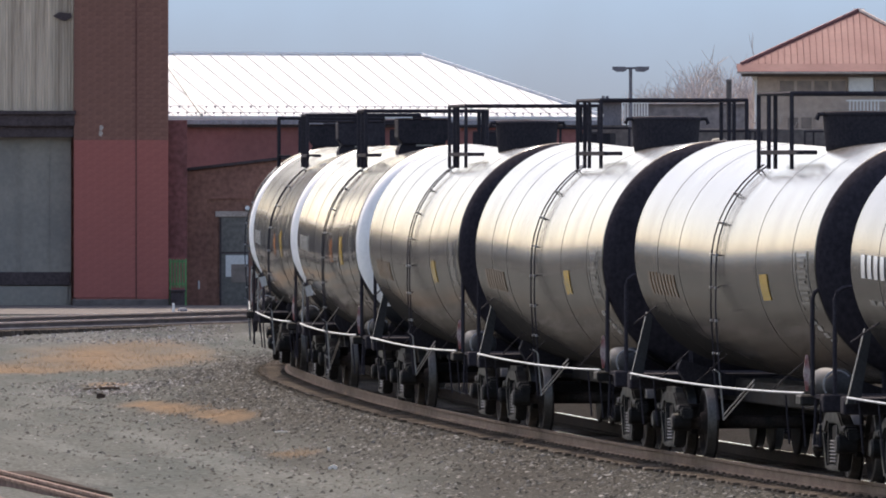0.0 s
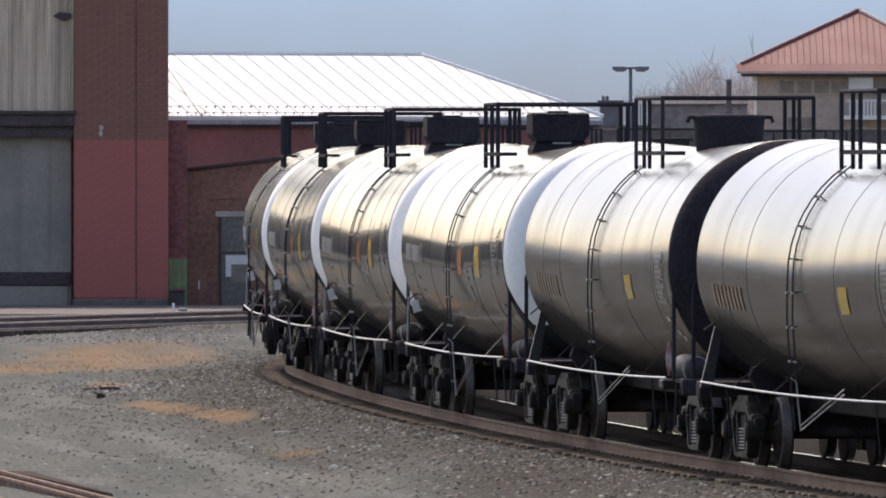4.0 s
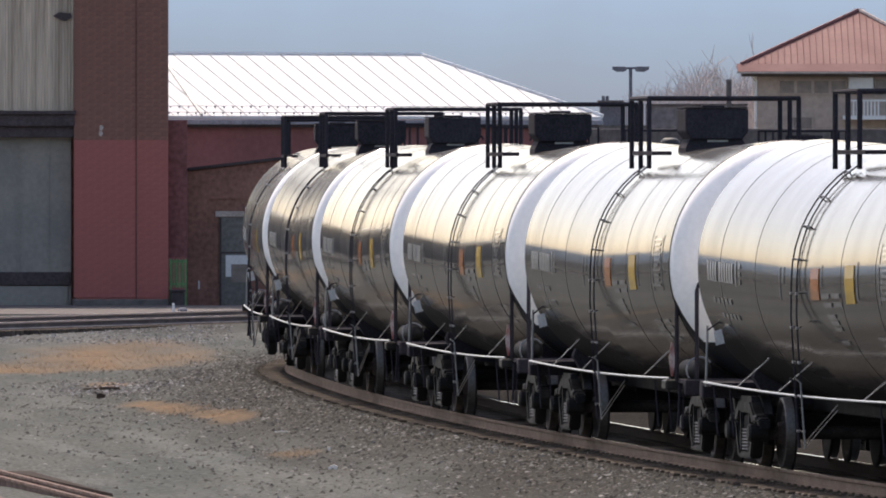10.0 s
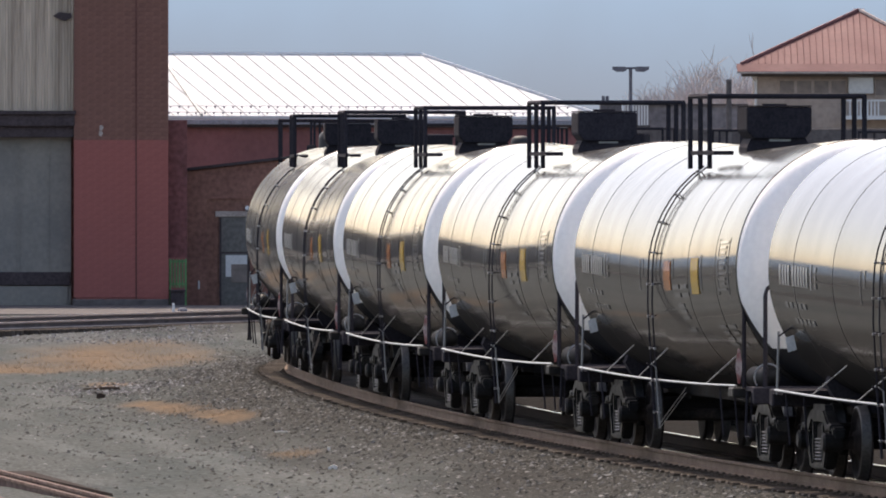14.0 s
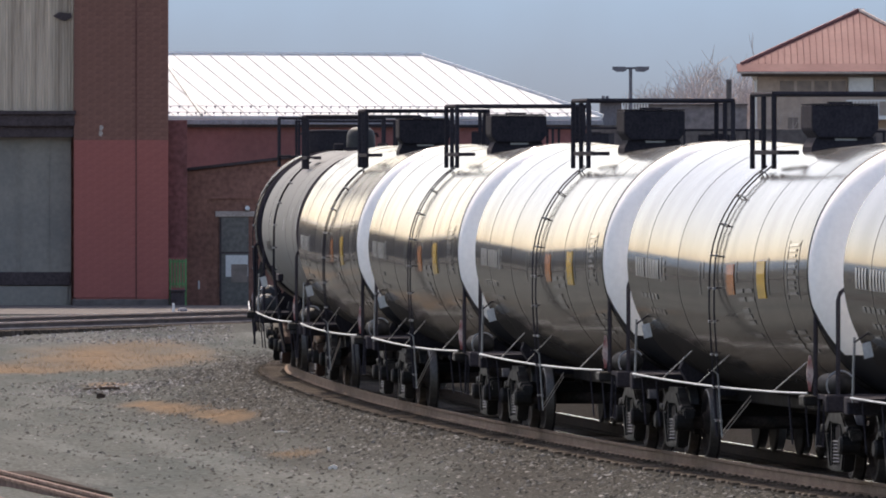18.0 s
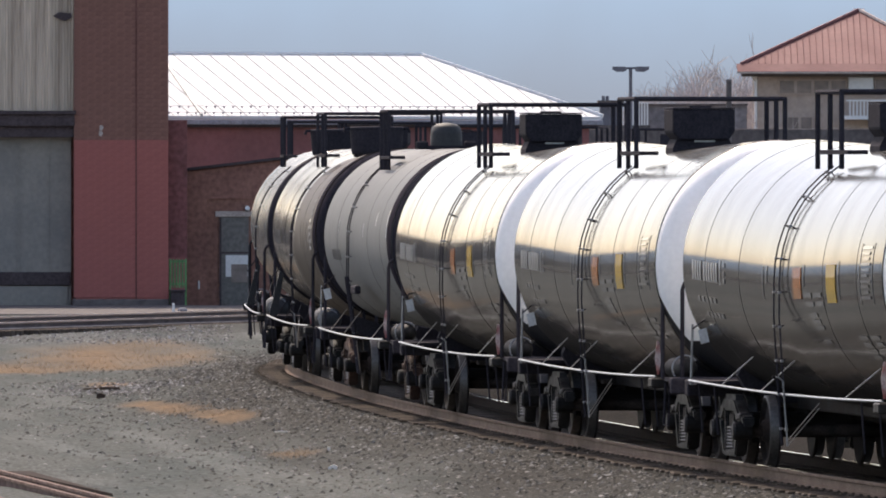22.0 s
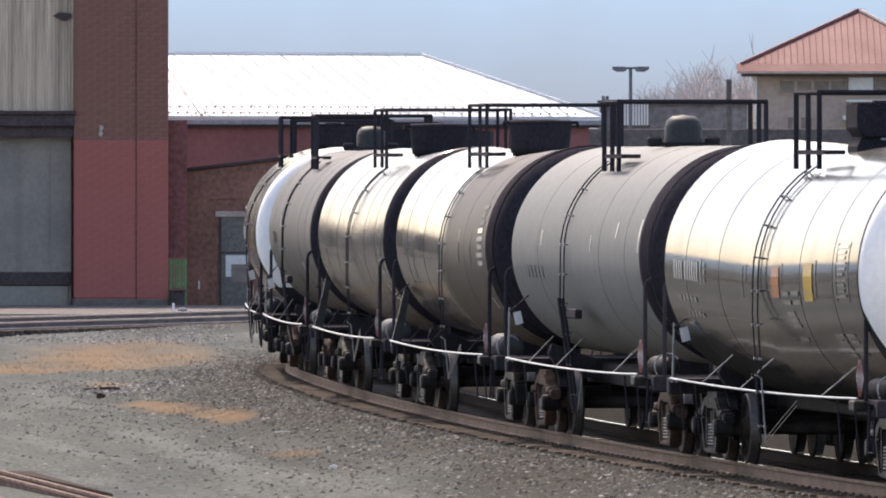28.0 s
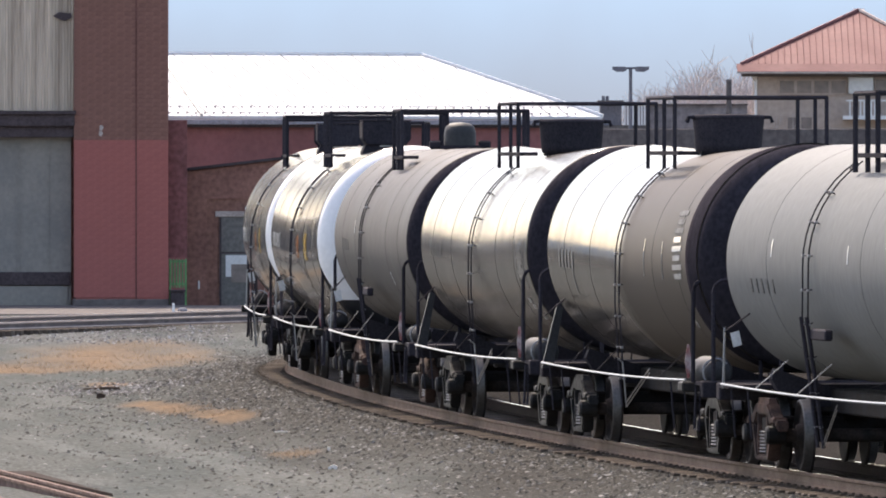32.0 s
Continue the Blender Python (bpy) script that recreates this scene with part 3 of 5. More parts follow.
for k in range(300):
    q = 26 - 0.56 * k
    a = LINE[int(math.floor(q))][2]
    p = on_line(q, rnd.uniform(-0.05, 0.05))
    part("tie", tie_mesh, None, track, at=Matrix.Translation(p) @ Matrix.Rotation(a - math.pi / 2 + rnd.uniform(-0.02, 0.02), 4, "Z"))
plate_mesh = mesh_of("tie_plate", box(-0.09, 0.09, -0.17, 0.17, -0.19, -0.176, box(-0.02, 0.02, -0.12, -0.08, -0.176, -0.155, box(-0.02, 0.02, 0.08, 0.12, -0.176, -0.155))), TIE)
for k in range(200):
    q = 20 - 0.56 * k
    a = LINE[int(math.floor(q))][2]
    part("tie_plate", plate_mesh, None, track, at=Matrix.Translation(on_line(q, -0.7525)) @ Matrix.Rotation(a - math.pi / 2, 4, "Z"))


def straight_track(name, label, a, b, rails, mats, z=0.0):
    ob = thing(name, label, "track", kind="structure")
    a, b = Vector((*a, z)), Vector((*b, z))
    d = (b - a).normalized()
    side = Vector((d.y, -d.x, 0))
    for off in rails:
        part("rail", swept(lambda q, u, zz: a + d * q + side * (off + u) + Vector((0, 0, zz)), (0, (b - a).length / 2, (b - a).length), None), mats, ob)
    return ob, a, d, side


# the line that crosses behind, before the shed
back, a, d, side = straight_track("back_track", "far railway track before the brick shed", (-40, 243.6), (8, 375.3), (0, 1.435), (DUSTRAIL, RAILTOP, LOWWALL))
back.children[0].location.z += 0.09
for rail in back.children:
    for f in rail.data.polygons:
        if abs(f.normal.z) < 0.3 and f.center.z < -0.045:
            f.material_index = 2
for k in range(int(60 / 0.6)):
    m = Matrix.Translation(a + d * (70 + 0.6 * k) + side * 0.72) @ Matrix.Rotation(math.atan2(side.y, side.x) - math.pi / 2, 4, "Z")
    part("tie", tie_mesh, None, back, at=m)

# old siding in the foreground
siding, a, d, side = straight_track("siding_track", "rusted old siding rails set in the gravel", (-9.07, 208), (1.36, 126), (0, 0.32, 1.435), (RUST, RUST), -0.47)
part("switch_point", slab([(-0.16, 0), (0.16, 0), (0.02, 13)], "x", 0, 0.10), RUST_DARK, siding, "dark rusted switch blade",
     at=Matrix.Translation((-6.05, 187.5, -0.52)) @ Matrix.Rotation(math.atan2(d.y, d.x), 4, "Z") @ Matrix.Rotation(math.pi / 2, 4, "Y"))

# ---- brick engine shed ----
SY = 374.0
PX = 23246.0


def at_depth(px, y):
    return (px - 784) * y / PX


def up_at(py, y):
    return HC + (289 - py) * y / PX


shed = thing("brick_shed", "tall brown brick engine shed with a grey steel door", "building", kind="structure")
x0, x1 = at_depth(131, SY), at_depth(298, SY)
zr = up_at(250, SY)
part("wall_core", box(x0 + 0.06, x1 - 0.012, SY + 0.008, SY + 0.7, zr, 11.5), BRICK_UP, shed)
part("wall_base", box(x0 + 0.06, x1 - 0.012, SY + 0.008, SY + 0.7, -0.4, zr), BRICK_RED, shed)
part("side_wall", box(x0 - 6.6, x1 - 0.5, SY + 0.7, SY + 14, -0.4, 11.5), BRICK_UP, shed)
# west wing is invented, out of view, and darkens the tanks' reflections
part("wall_west", box(-45, x0 - 6.6, SY + 0.1, SY + 14, -0.4, 6.0), LOWWALL, shed)
part("roof_west", box(-45.3, x0 - 6.6, SY - 0.2, SY + 14, 6.0, 6.3), DARKBEAM, shed)
part("roof", slab([(SY - 0.2, 11.5), (SY + 14.2, 11.5), (SY + 7, 13.6)], "x", x0 - 6.9, x1 + 0.3), DARKBEAM, shed)
# dark strip painted on for the pier's shaded crease
part("corner_joint", box(at_depth(240, SY), at_depth(242, SY), SY - 0.035, SY + 0.01, 0.0, 11.4), CREASE, shed)
pil = part("pilaster_plinth", box(x0 - 0.05, x1 + 0.03, SY - 0.05, SY + 0.3, -0.4, 0.0, None, 0.03), LOWWALL, shed)
zl0, zl1 = up_at(240, SY), up_at(200, SY)
part("lintel_beam", box(x0 - 6.6, x0 + 0.02, SY - 0.05, SY + 0.5, zl0 + 0.25, zl1, None, 0.03), DARKBEAM, shed)
part("lintel_flange", box(x0 - 6.6, x0 + 0.05, SY - 0.16, SY + 0.5, zl1 - 0.04, zl1 + 0.06, None, 0.01), DARKBEAM, shed)
part("door_head", box(x0 - 6.6, x0, SY + 0.1, SY + 0.5, zl0 - 0.05, zl0 + 0.26), DARKBEAM, shed)
door = part("steel_door", box(x0 - 6.6, x0 - 0.1, SY + 0.55, SY + 0.62, -0.3, zl0), STEELDOOR, shed, "grey sheet steel shed door")
za, zb = up_at(482, SY), up_at(506, SY)
part("door_rail", box(x0 - 6.6, x0 - 0.12, SY + 0.44, SY + 0.56, zb, za, None, 0.02), DARKBEAM, door)
part("door_kick_plate", box(x0 - 6.6, x0 - 0.2, SY + 0.48, SY + 0.56, -0.3, zb - 0.02), STEELDOOR, door)
for i in range(7):
    xx = x0 - 0.75 - i * 0.85
    part("door_batten", box(xx - 0.03, xx + 0.03, SY + 0.52, SY + 0.56, za, zl0), STEELDOOR, door)
# corrugated sheets over the door
rnd = random.Random(8)


def tin_bm(w, h):
    bm = bmesh.new()
    n = 24
    pts = [(w * i / n, 0.016 * math.cos(math.pi * i * 0.66)) for i in range(n + 1)]
    lo = [bm.verts.new((x, y, 0)) for x, y in pts]
    hi = [bm.verts.new((x, y, h)) for x, y in pts]
    for i in range(n):
        bm.faces.new((lo[i], lo[i + 1], hi[i + 1], hi[i]))
    bm.normal_update()
    bmesh.ops.solidify(bm, geom=list(bm.faces), thickness=0.004)
    return bm


tin = mesh_of("tin_sheet", tin_bm(0.68, 6.2), TIN)
for i in range(10):
    part("tin_sheet", tin, None, shed, at=pose(x0 - 0.68 * (i + 1) + 0.012 * i, SY + 0.16 + 0.012 * (i % 2), zl1 + 0.05 + rnd.uniform(-0.03, 0.02), 0, rnd.uniform(-0.12, 0.12), 0))
part("tin_backing", box(x0 - 6.6, x0 + 0.1, SY + 0.22, SY + 0.4, zl1, 11.4), DARKBEAM, shed)
vent = part("torn_patch", slab([(-0.3, 0.02), (-0.12, 0.13), (0.22, 0.10), (0.25, -0.02), (0.05, -0.12), (-0.05, -0.10)], "y", SY + 0.09, SY + 0.13), DARKBEAM, shed, "torn dark hole edge in the tin", at=Matrix.Translation((at_depth(112, SY), 0, up_at(30, SY))))
for i, (cx, cz) in enumerate(((179, 226), (178, 236), (180, 343), (183, 349), (182, 19), (240, 196))):
    part("paint_chip", slab([(-0.05, -0.07), (0.03, -0.09), (0.07, 0.0), (0.02, 0.08), (-0.04, 0.05)], "y", SY - 0.03, SY + 0.01), PALE, shed, at=Matrix.Translation((at_depth(cx, SY), 0, up_at(cz, SY))) @ Matrix.Scale(1.0 if i < 2 else 0.55, 4))
# brickwork on the pier, course by course
bl, bh, bd = (x1 - x0) / 6.5, 0.118, 0.07
brick_mesh = mesh_of("brick", box(0, bl - 0.006, 0, bd, 0, bh - 0.006), BRICK_UP)
brick_half = mesh_of("brick_half", box(0, bl / 2 - 0.006, 0, bd, 0, bh - 0.006), BRICK_UP)
brick_red = mesh_of("brick_red", box(0, bl - 0.006, 0, bd, 0, bh - 0.004), BRICK_RED)
brick_red_half = mesh_of("brick_red_half", box(0, bl / 2 - 0.006, 0, bd, 0, bh - 0.004), BRICK_RED)
width = x1 - x0


def brickwork():
    cols = 7
    z, row = 0.05, 0
    while z < 9.2:
        red = z < zr
        off = 0.0 if row % 2 else -bl / 2
        for c in range(cols + 2):
            x = x0 + off + c * bl
            half = False
            if x < x0 - 0.01:
                x, half = x0, True
            if x > x1 - bl / 2 + 0.02:
                continue
            if x + bl > x1 + 0.01:
                half = True
            me = (brick_red_half if half else brick_red) if red else (brick_half if half else brick_mesh)
            proud = 0.012 if (x - x0) < width * 0.65 else 0.0
            part("brick", me, None, shed, at=pose(x, SY - 0.006 - proud + rnd.uniform(-0.004, 0.004), z))
        z += bh
        row += 1
# ---- building with the white roof ----
WY = 402.0
wb = thing("white_roof_building", "low red brick building under a white standing-seam roof", "building", at=Matrix.Translation((at_depth(1062, WY), WY, 0)) @ Matrix.Rotation(radians(27), 4, "Z"), kind="structure")
ZE, ZR, LEN, RUN, HIP = up_at(207, WY), up_at(99, WY + 6), 34.0, 5.2, 3.5
part("wall", box(-LEN, -0.25, 0.25, 2 * RUN - 0.25, -0.4, ZE - 0.25), WALL_RED, wb)
part("gutter", box(-LEN, 0.06, -0.10, 0.22, ZE - 0.26, ZE - 0.10, None, 0.02), GUTTER, wb)
# dark strip in place of the shade below the gutter
part("fascia", box(-LEN, -0.02, 0.02, 0.26, ZE - 0.34, ZE - 0.26), DARKBEAM, wb)


def hip_roof(length, run, hip, ze, zr, lift=0.0):
    bm = bmesh.new()
    v = [bm.verts.new(p) for p in ((-length, 0, ze), (0.1, 0, ze), (-hip, run, zr), (-length, run, zr), (0.1, 2 * run, ze), (-length, 2 * run, ze))]
    for f in ((0, 1, 2, 3), (1, 4, 2), (4, 5, 3, 2)):
        bm.faces.new([v[i] for i in f])
    bm.normal_update()
    bmesh.ops.solidify(bm, geom=list(bm.faces), thickness=0.08)
    return bm


part("roof", hip_roof(LEN, RUN, HIP, ZE, ZR), ROOFWHITE, wb, "bright white standing-seam metal roof")
for i in range(40):
    x = -0.45 - i * 0.61
    f = min(1.0, (-x - 0.05) / HIP)
    part("roof_seam", tube([(x, 0, ZE + 0.02), (x, RUN * f, ZE + 0.02 + (ZR - ZE) * f)], 0.015, None, 4), SEAM, wb)
part("ridge_cap", tube([(-LEN, RUN, ZR + 0.02), (-HIP, RUN, ZR + 0.02)], 0.06, None, 6), ROOFWHITE, wb)
part("hip_cap", tube([(-HIP, RUN, ZR + 0.02), (0.1, 0, ZE + 0.03)], 0.055, None, 6), ROOFWHITE, wb)
part("valley_strip", tube([(-13.55, 0.0, ZE + 0.04), (-12.7, RUN * 0.8, ZE + 0.05 + (ZR - ZE) * 0.8)], 0.05, None, 5), SEAM, wb)
guard_mesh = mesh_of("snow_guard", box(-0.022, 0.022, -0.015, 0.015, 0, 0.055), GUTTER)
for row in (0.10, 0.62):
    for i in range(56):
        x = -0.8 - i * 0.30
        part("snow_guard", guard_mesh, None, wb, at=pose(x, row, ZE + (ZR - ZE) * row / RUN + 0.02))
    part("snow_rail", tube([(-18, row, ZE + (ZR - ZE) * row / RUN + 0.08), (-0.7, row, ZE + (ZR - ZE) * row / RUN + 0.08)], 0.009, None, 4), GUTTER, wb)

# ---- lean-to before it ----
AY = 376.0
annex = thing("lean_to", "dark brown brick lean-to with a grey door", "shed", kind="structure")
ax0, ax1 = at_depth(328, AY), at_depth(640, AY)
zt0, zt1 = up_at(300, AY), up_at(262, AY)
part("wall_core", slab([(ax0 + 0.03, -0.35), (ax1, -0.35), (ax1, zt1 - 0.05), (ax0 + 0.03, zt0 - 0.05)], "y", AY + 0.06, AY + 6), ANNEX, annex)
part("roof_edge", slab([(ax0 - 0.15, zt0 - 0.06), (ax1 + 0.1, zt1 - 0.06), (ax1 + 0.1, zt1 + 0.02), (ax0 - 0.15, zt0 + 0.02)], "y", AY - 0.15, AY + 6.1), DARKBEAM, annex)
dx0, dx1 = at_depth(392, AY), at_depth(440, AY)
zp = up_at(352, AY)
xp = at_depth(366, AY)
part("corner_pier", slab([(ax0, -0.3), (xp, -0.3), (xp, zt0 + (zt1 - zt0) * (xp - ax0) / (ax1 - ax0) - 0.08), (ax0, zt0 - 0.08)], "y", AY - 0.02, AY + 0.058), ANNEX, annex)
part("upper_wall", slab([(xp, zp), (ax1, zp), (ax1, zt1 - 0.08), (xp, zt0 + (zt1 - zt0) * (xp - ax0) / (ax1 - ax0) - 0.08)], "y", AY - 0.015, AY + 0.058), ANNEX, annex)
part("sunk_panel", box(xp, ax1, AY + 0.02, AY + 0.059, -0.3, zp), PANEL, annex)
part("base_course", box(ax0, dx0 - 0.06, AY - 0.05, AY + 0.02, -0.35, up_at(546, AY), None, 0.01), PALE, annex)
dz = up_at(384, AY)
door2 = part("side_door", box(dx0, dx1, AY - 0.01, AY + 0.05, -0.25, dz), SIDEDOOR, annex, "blue-grey steel side door")
part("door_lintel", box(dx0 - 0.18, dx1 + 0.3, AY - 0.06, AY + 0.02, dz, dz + 0.16, None, 0.01), PALE, annex)
part("door_panel", box(dx0 + 0.12, dx1 - 0.02, AY - 0.025, AY - 0.008, up_at(490, AY), up_at(452, AY)), TRIMWHITE, door2)
part("door_bar", box(dx0, dx1, AY - 0.02, AY - 0.011, up_at(449, AY), up_at(446, AY)), DARKBEAM, door2)
part("door_window", box(dx0 + 0.28, dx1 - 0.03, AY - 0.035, AY - 0.02, up_at(500, AY), up_at(468, AY)), GLASS, door2)
part("door_frame", box(dx0 - 0.06, dx0, AY - 0.03, AY + 0.03, -0.25, dz), DARKBEAM, annex)
part("wall_lamp", tube([(at_depth(438, AY), AY - 0.02, up_at(372, AY)), (at_depth(438, AY), AY - 0.2, up_at(368, AY))], 0.07), TRIMWHITE, annex)
part("conduit", tube([(at_depth(352, AY), AY - 0.02, up_at(497, AY)), (at_depth(352, AY), AY - 0.02, up_at(512, AY))], 0.03), TRIMWHITE, annex)

part("link_wall", box(at_depth(297, 374.6), at_depth(331, 374.6), 374.6, 374.9, up_at(456, 374.6), up_at(213, 374.6)), LINKWALL, annex)
fence = thing("green_fence", "short green slatted fence between shed and lean-to", "fence")
fx0, fx1 = at_depth(299, 374.3), at_depth(331, 374.3)
for i in range(6):
    xx = fx0 + (fx1 - fx0) * (i + 0.5) / 6
    part("slat", box(xx - 0.026, xx + 0.026, 374.3, 374.33, up_at(510, 374.3), up_at(459, 374.3), None, 0.008), FENCE, fence)
for z in (up_at(505, 374.3), up_at(465, 374.3)):
    part("fence_rail", box(fx0, fx1, 374.33, 374.37, z, z + 0.06), FENCE, fence)
for xx in (fx0, fx1 - 0.06):
    part("fence_post", box(xx, xx + 0.05, 374.33, 374.39, -0.25, up_at(459, 374.3)), FENCE, fence)
crate = thing("dark_crate", "low dark timber crate under the green fence", "crate")
cx0, cx1 = at_depth(302, 374.0), at_depth(327, 374.0)
part("crate_body", box(cx0, cx1, 373.75, 374.2, -0.2, up_at(516, 374.0), None, 0.03), DARKBEAM, crate)
part("crate_lid", box(cx0 - 0.03, cx1 + 0.03, 373.7, 374.22, up_at(516, 374.0), up_at(513, 374.0), None, 0.01), DARKBEAM, crate)
marker = thing("marker_post", "short pale concrete marker post on the kerb", "post")
mx = at_depth(307, 356)
part("shaft", box(mx - 0.035, mx + 0.035, 356, 356.07, -0.3, up_at(537, 356), None, 0.01), TRIMWHITE, marker)
part("foot", box(mx + 0.12, mx + 0.36, 356.1, 356.6, -0.3, up_at(545, 356), None, 0.05), POLE, marker)
tagged(part("apron", box(-30, 6, 352, 373.5, -0.6, -0.17, None, 0.02), CONCRETE), "pale concrete apron before the shed", "paving", kind="structure")

# ---- house with the red roof ----
HY = 445.0
house = thing("red_roof_house", "tan two-storey house with a salmon-red hipped roof", "house", at=Matrix.Translation((at_depth(1312, HY), HY, 0)), kind="structure")
hz, ht = up_at(114, HY), up_at(20, HY + 5)
k = (at_depth(1518, HY + 5) - at_depth(1312, HY))
HW = k + 3.3


def house_roof():
    bm = bmesh.new()
    v = [bm.verts.new(p) for p in ((0, 0, hz), (HW, 0, hz), (HW, 2 * k, hz), (0, 2 * k, hz), (k - 0.02, k, ht), (k + 0.02, k, ht))]
    for f in ((0, 1, 5, 4), (1, 2, 5), (2, 3, 4, 5), (3, 0, 4)):
        bm.faces.new([v[i] for i in f])
    bm.normal_update()
    bmesh.ops.solidify(bm, geom=list(bm.faces), thickness=0.12)
    return bm


part("roof", house_roof(), ROOFRED, house, "salmon-red ribbed metal roof")
for i in range(32):
    x = 0.15 + i * 0.22
    f = min(1.0, x / k, (HW - x) / (HW - k))
    part("roof_rib", tube([(x, 0, hz + 0.02), (x, k * f, hz + 0.02 + (ht - hz) * f)], 0.014, None, 4), ROOFRED, house)
part("hip_cap", tube([(0, 0, hz + 0.02), (k, k, ht + 0.03)], 0.07, None, 6), ROOFRED, house)
part("hip_cap", tube([(HW, 0, hz + 0.02), (k, k, ht + 0.03)], 0.07, None, 6), PALE, house)
part("ridge_cap", tube([(k - 0.2, k, ht + 0.01), (k + 0.2, k, ht + 0.01)], 0.08, None, 6), TRIMWHITE, house)
# brown-grey strip added to paint the eaves' shade on the wall
part("fascia_shadow", box(0.0, HW, 0.03, 0.08, hz - 0.42, hz - 0.16), LOWWALL, house)
part("eave_strip", slab([(0.0, hz + 0.02), (-0.45, hz - 0.25), (-0.45, hz - 0.28), (0.0, hz - 0.04)], "x", -0.15, HW + 0.15), ROOFRED, house)
part("gutter_lip", box(-0.15, HW + 0.15, -0.48, -0.42, hz - 0.32, hz - 0.26), PALE, house)
part("soffit", box(0.05, HW - 0.05, 0.05, 2 * k - 0.05, hz - 0.16, hz - 0.10), TRIMWHITE, house)
part("wall", box(0.55, HW - 0.5, 0.6, 2 * k - 0.5, -0.4, hz - 0.12), TAN, house)


def house_window(px0, px1, py0, py1, bars=1):
    a, b = at_depth(px0, HY) - at_depth(1312, HY), at_depth(px1, HY) - at_depth(1312, HY)
    lo, hi = up_at(py1, HY), up_at(py0, HY)
    w = part("window", box(a, b, 0.52, 0.62, lo, hi), TAN, house)
    for i in range(bars):
        c0, c1 = a + (b - a) * i / bars + 0.05, a + (b - a) * (i + 1) / bars - 0.05
        part("pane", box(c0, c1, 0.50, 0.53, lo + 0.06, hi - 0.06), GLASS, w)


house_window(1378, 1500, 140, 168, 4)
house_window(1548, 1640, 138, 172, 3)
house_window(1392, 1440, 205, 250, 2)
px = at_depth(1502, HY) - at_depth(1312, HY)
part("white_bay", box(px, px + 0.85, 0.30, 0.65, up_at(166, HY), up_at(136, HY), None, 0.03), TRIMWHITE, house)
bal = part("balcony_deck", box(px - 0.2, px + 2.5, -0.6, 0.6, up_at(212, HY), up_at(205, HY)), TRIMWHITE, house)
for i in range(9):
    part("baluster", box(px + 0.12 * i, px + 0.12 * i + 0.05, -0.55, -0.5, up_at(205, HY), up_at(180, HY)), TRIMWHITE, bal)
part("handrail", box(px - 0.1, px + 2.4, -0.57, -0.48, up_at(180, HY), up_at(177, HY)), TRIMWHITE, bal)
part("downpipe", tube([(0.05, 0.1, hz - 0.1), (0.5, 0.5, hz - 0.55), (0.5, 0.5, 0)], 0.05), TRIMWHITE, house)

# ---- low wall, terrace and posts behind the train ----
LY = 425.0
low = tagged(part("retaining_wall", box(at_depth(985, LY), 20, LY, LY + 0.5, -0.4, up_at(228, LY), None, 0.03), LOWWALL), "long brown-grey retaining wall behind the tracks", "wall", kind="structure")
pavil = thing("terrace_hut", "small grey terrace hut with white railings", "hut")
part("wall", box(at_depth(1062, 432), at_depth(1100, 432), 432, 434, -0.3, up_at(182, 432)), POLE, pavil)
part("roof_slab", box(at_depth(1058, 432), at_depth(1104, 432), 431.7, 434.3, up_at(182, 432), up_at(178, 432)), LOWWALL, pavil)
part("deck", box(at_depth(1058, 432), at_depth(1150, 432), 431.5, 434, up_at(226, 432) - 0.1, up_at(222, 432)), CONCRETE, pavil)
for i in range(9):
    xx = at_depth(1104 + 5 * i, 432)
    part("baluster", box(xx, xx + 0.055, 431.6, 431.64, up_at(222, 432), up_at(184, 432)), TRIMWHITE, pavil)
part("handrail", box(at_depth(1102, 432), at_depth(1148, 432), 431.58, 431.66, up_at(184, 432), up_at(182, 432)), TRIMWHITE, pavil)
for xx in (1068, 1075):
    part("vent_pipe", tube([(at_depth(xx, 432), 432.5, 5.6), (at_depth(xx, 432), 432.5, up_at(170, 432))], 0.06), POLE, pavil)

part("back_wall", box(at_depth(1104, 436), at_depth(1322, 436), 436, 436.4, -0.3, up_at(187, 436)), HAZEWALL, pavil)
part("back_coping", box(at_depth(1102, 436), at_depth(1324, 436), 435.9, 436.5, up_at(187, 436), up_at(184, 436)), LOWWALL, pavil)

lamp = thing("parking_lot_lamp", "grey twin-headed lamp on a slim pole", "street lamp")
lx, lyy = at_depth(1116, 430), 430.0
part("pole", tube([(lx, lyy, -0.2), (lx, lyy, up_at(122, lyy))], 0.075, None, 8, 0.055), POLE, lamp)
part("crossarm", tube([(lx - 0.35, lyy, up_at(121, lyy)), (lx + 0.35, lyy, up_at(121, lyy))], 0.04), POLE, lamp)
for s in (-1, 1):
    part("lamp_head", slab([(s * 0.14, -0.07), (s * 0.18, 0.07), (s * 0.60, 0.07), (s * 0.60, -0.02), (s * 0.45, -0.10), (s * 0.25, -0.10)], "y", -0.18, 0.18), POLE, lamp, at=Matrix.Translation((lx, lyy, up_at(122, lyy))))
stump = thing("utility_pole", "short dark timber pole behind the train", "pole")
part("shaft", tube([(at_depth(1290, 420), 420, -0.2), (at_depth(1290, 420), 420, up_at(142, 420))], 0.085, None, 8), LOWWALL, stump)
part("pole_cap", tube([(at_depth(1290, 420), 420, up_at(142, 420)), (at_depth(1290, 420), 420, up_at(141, 420))], 0.10, None, 8), POLE, stump)


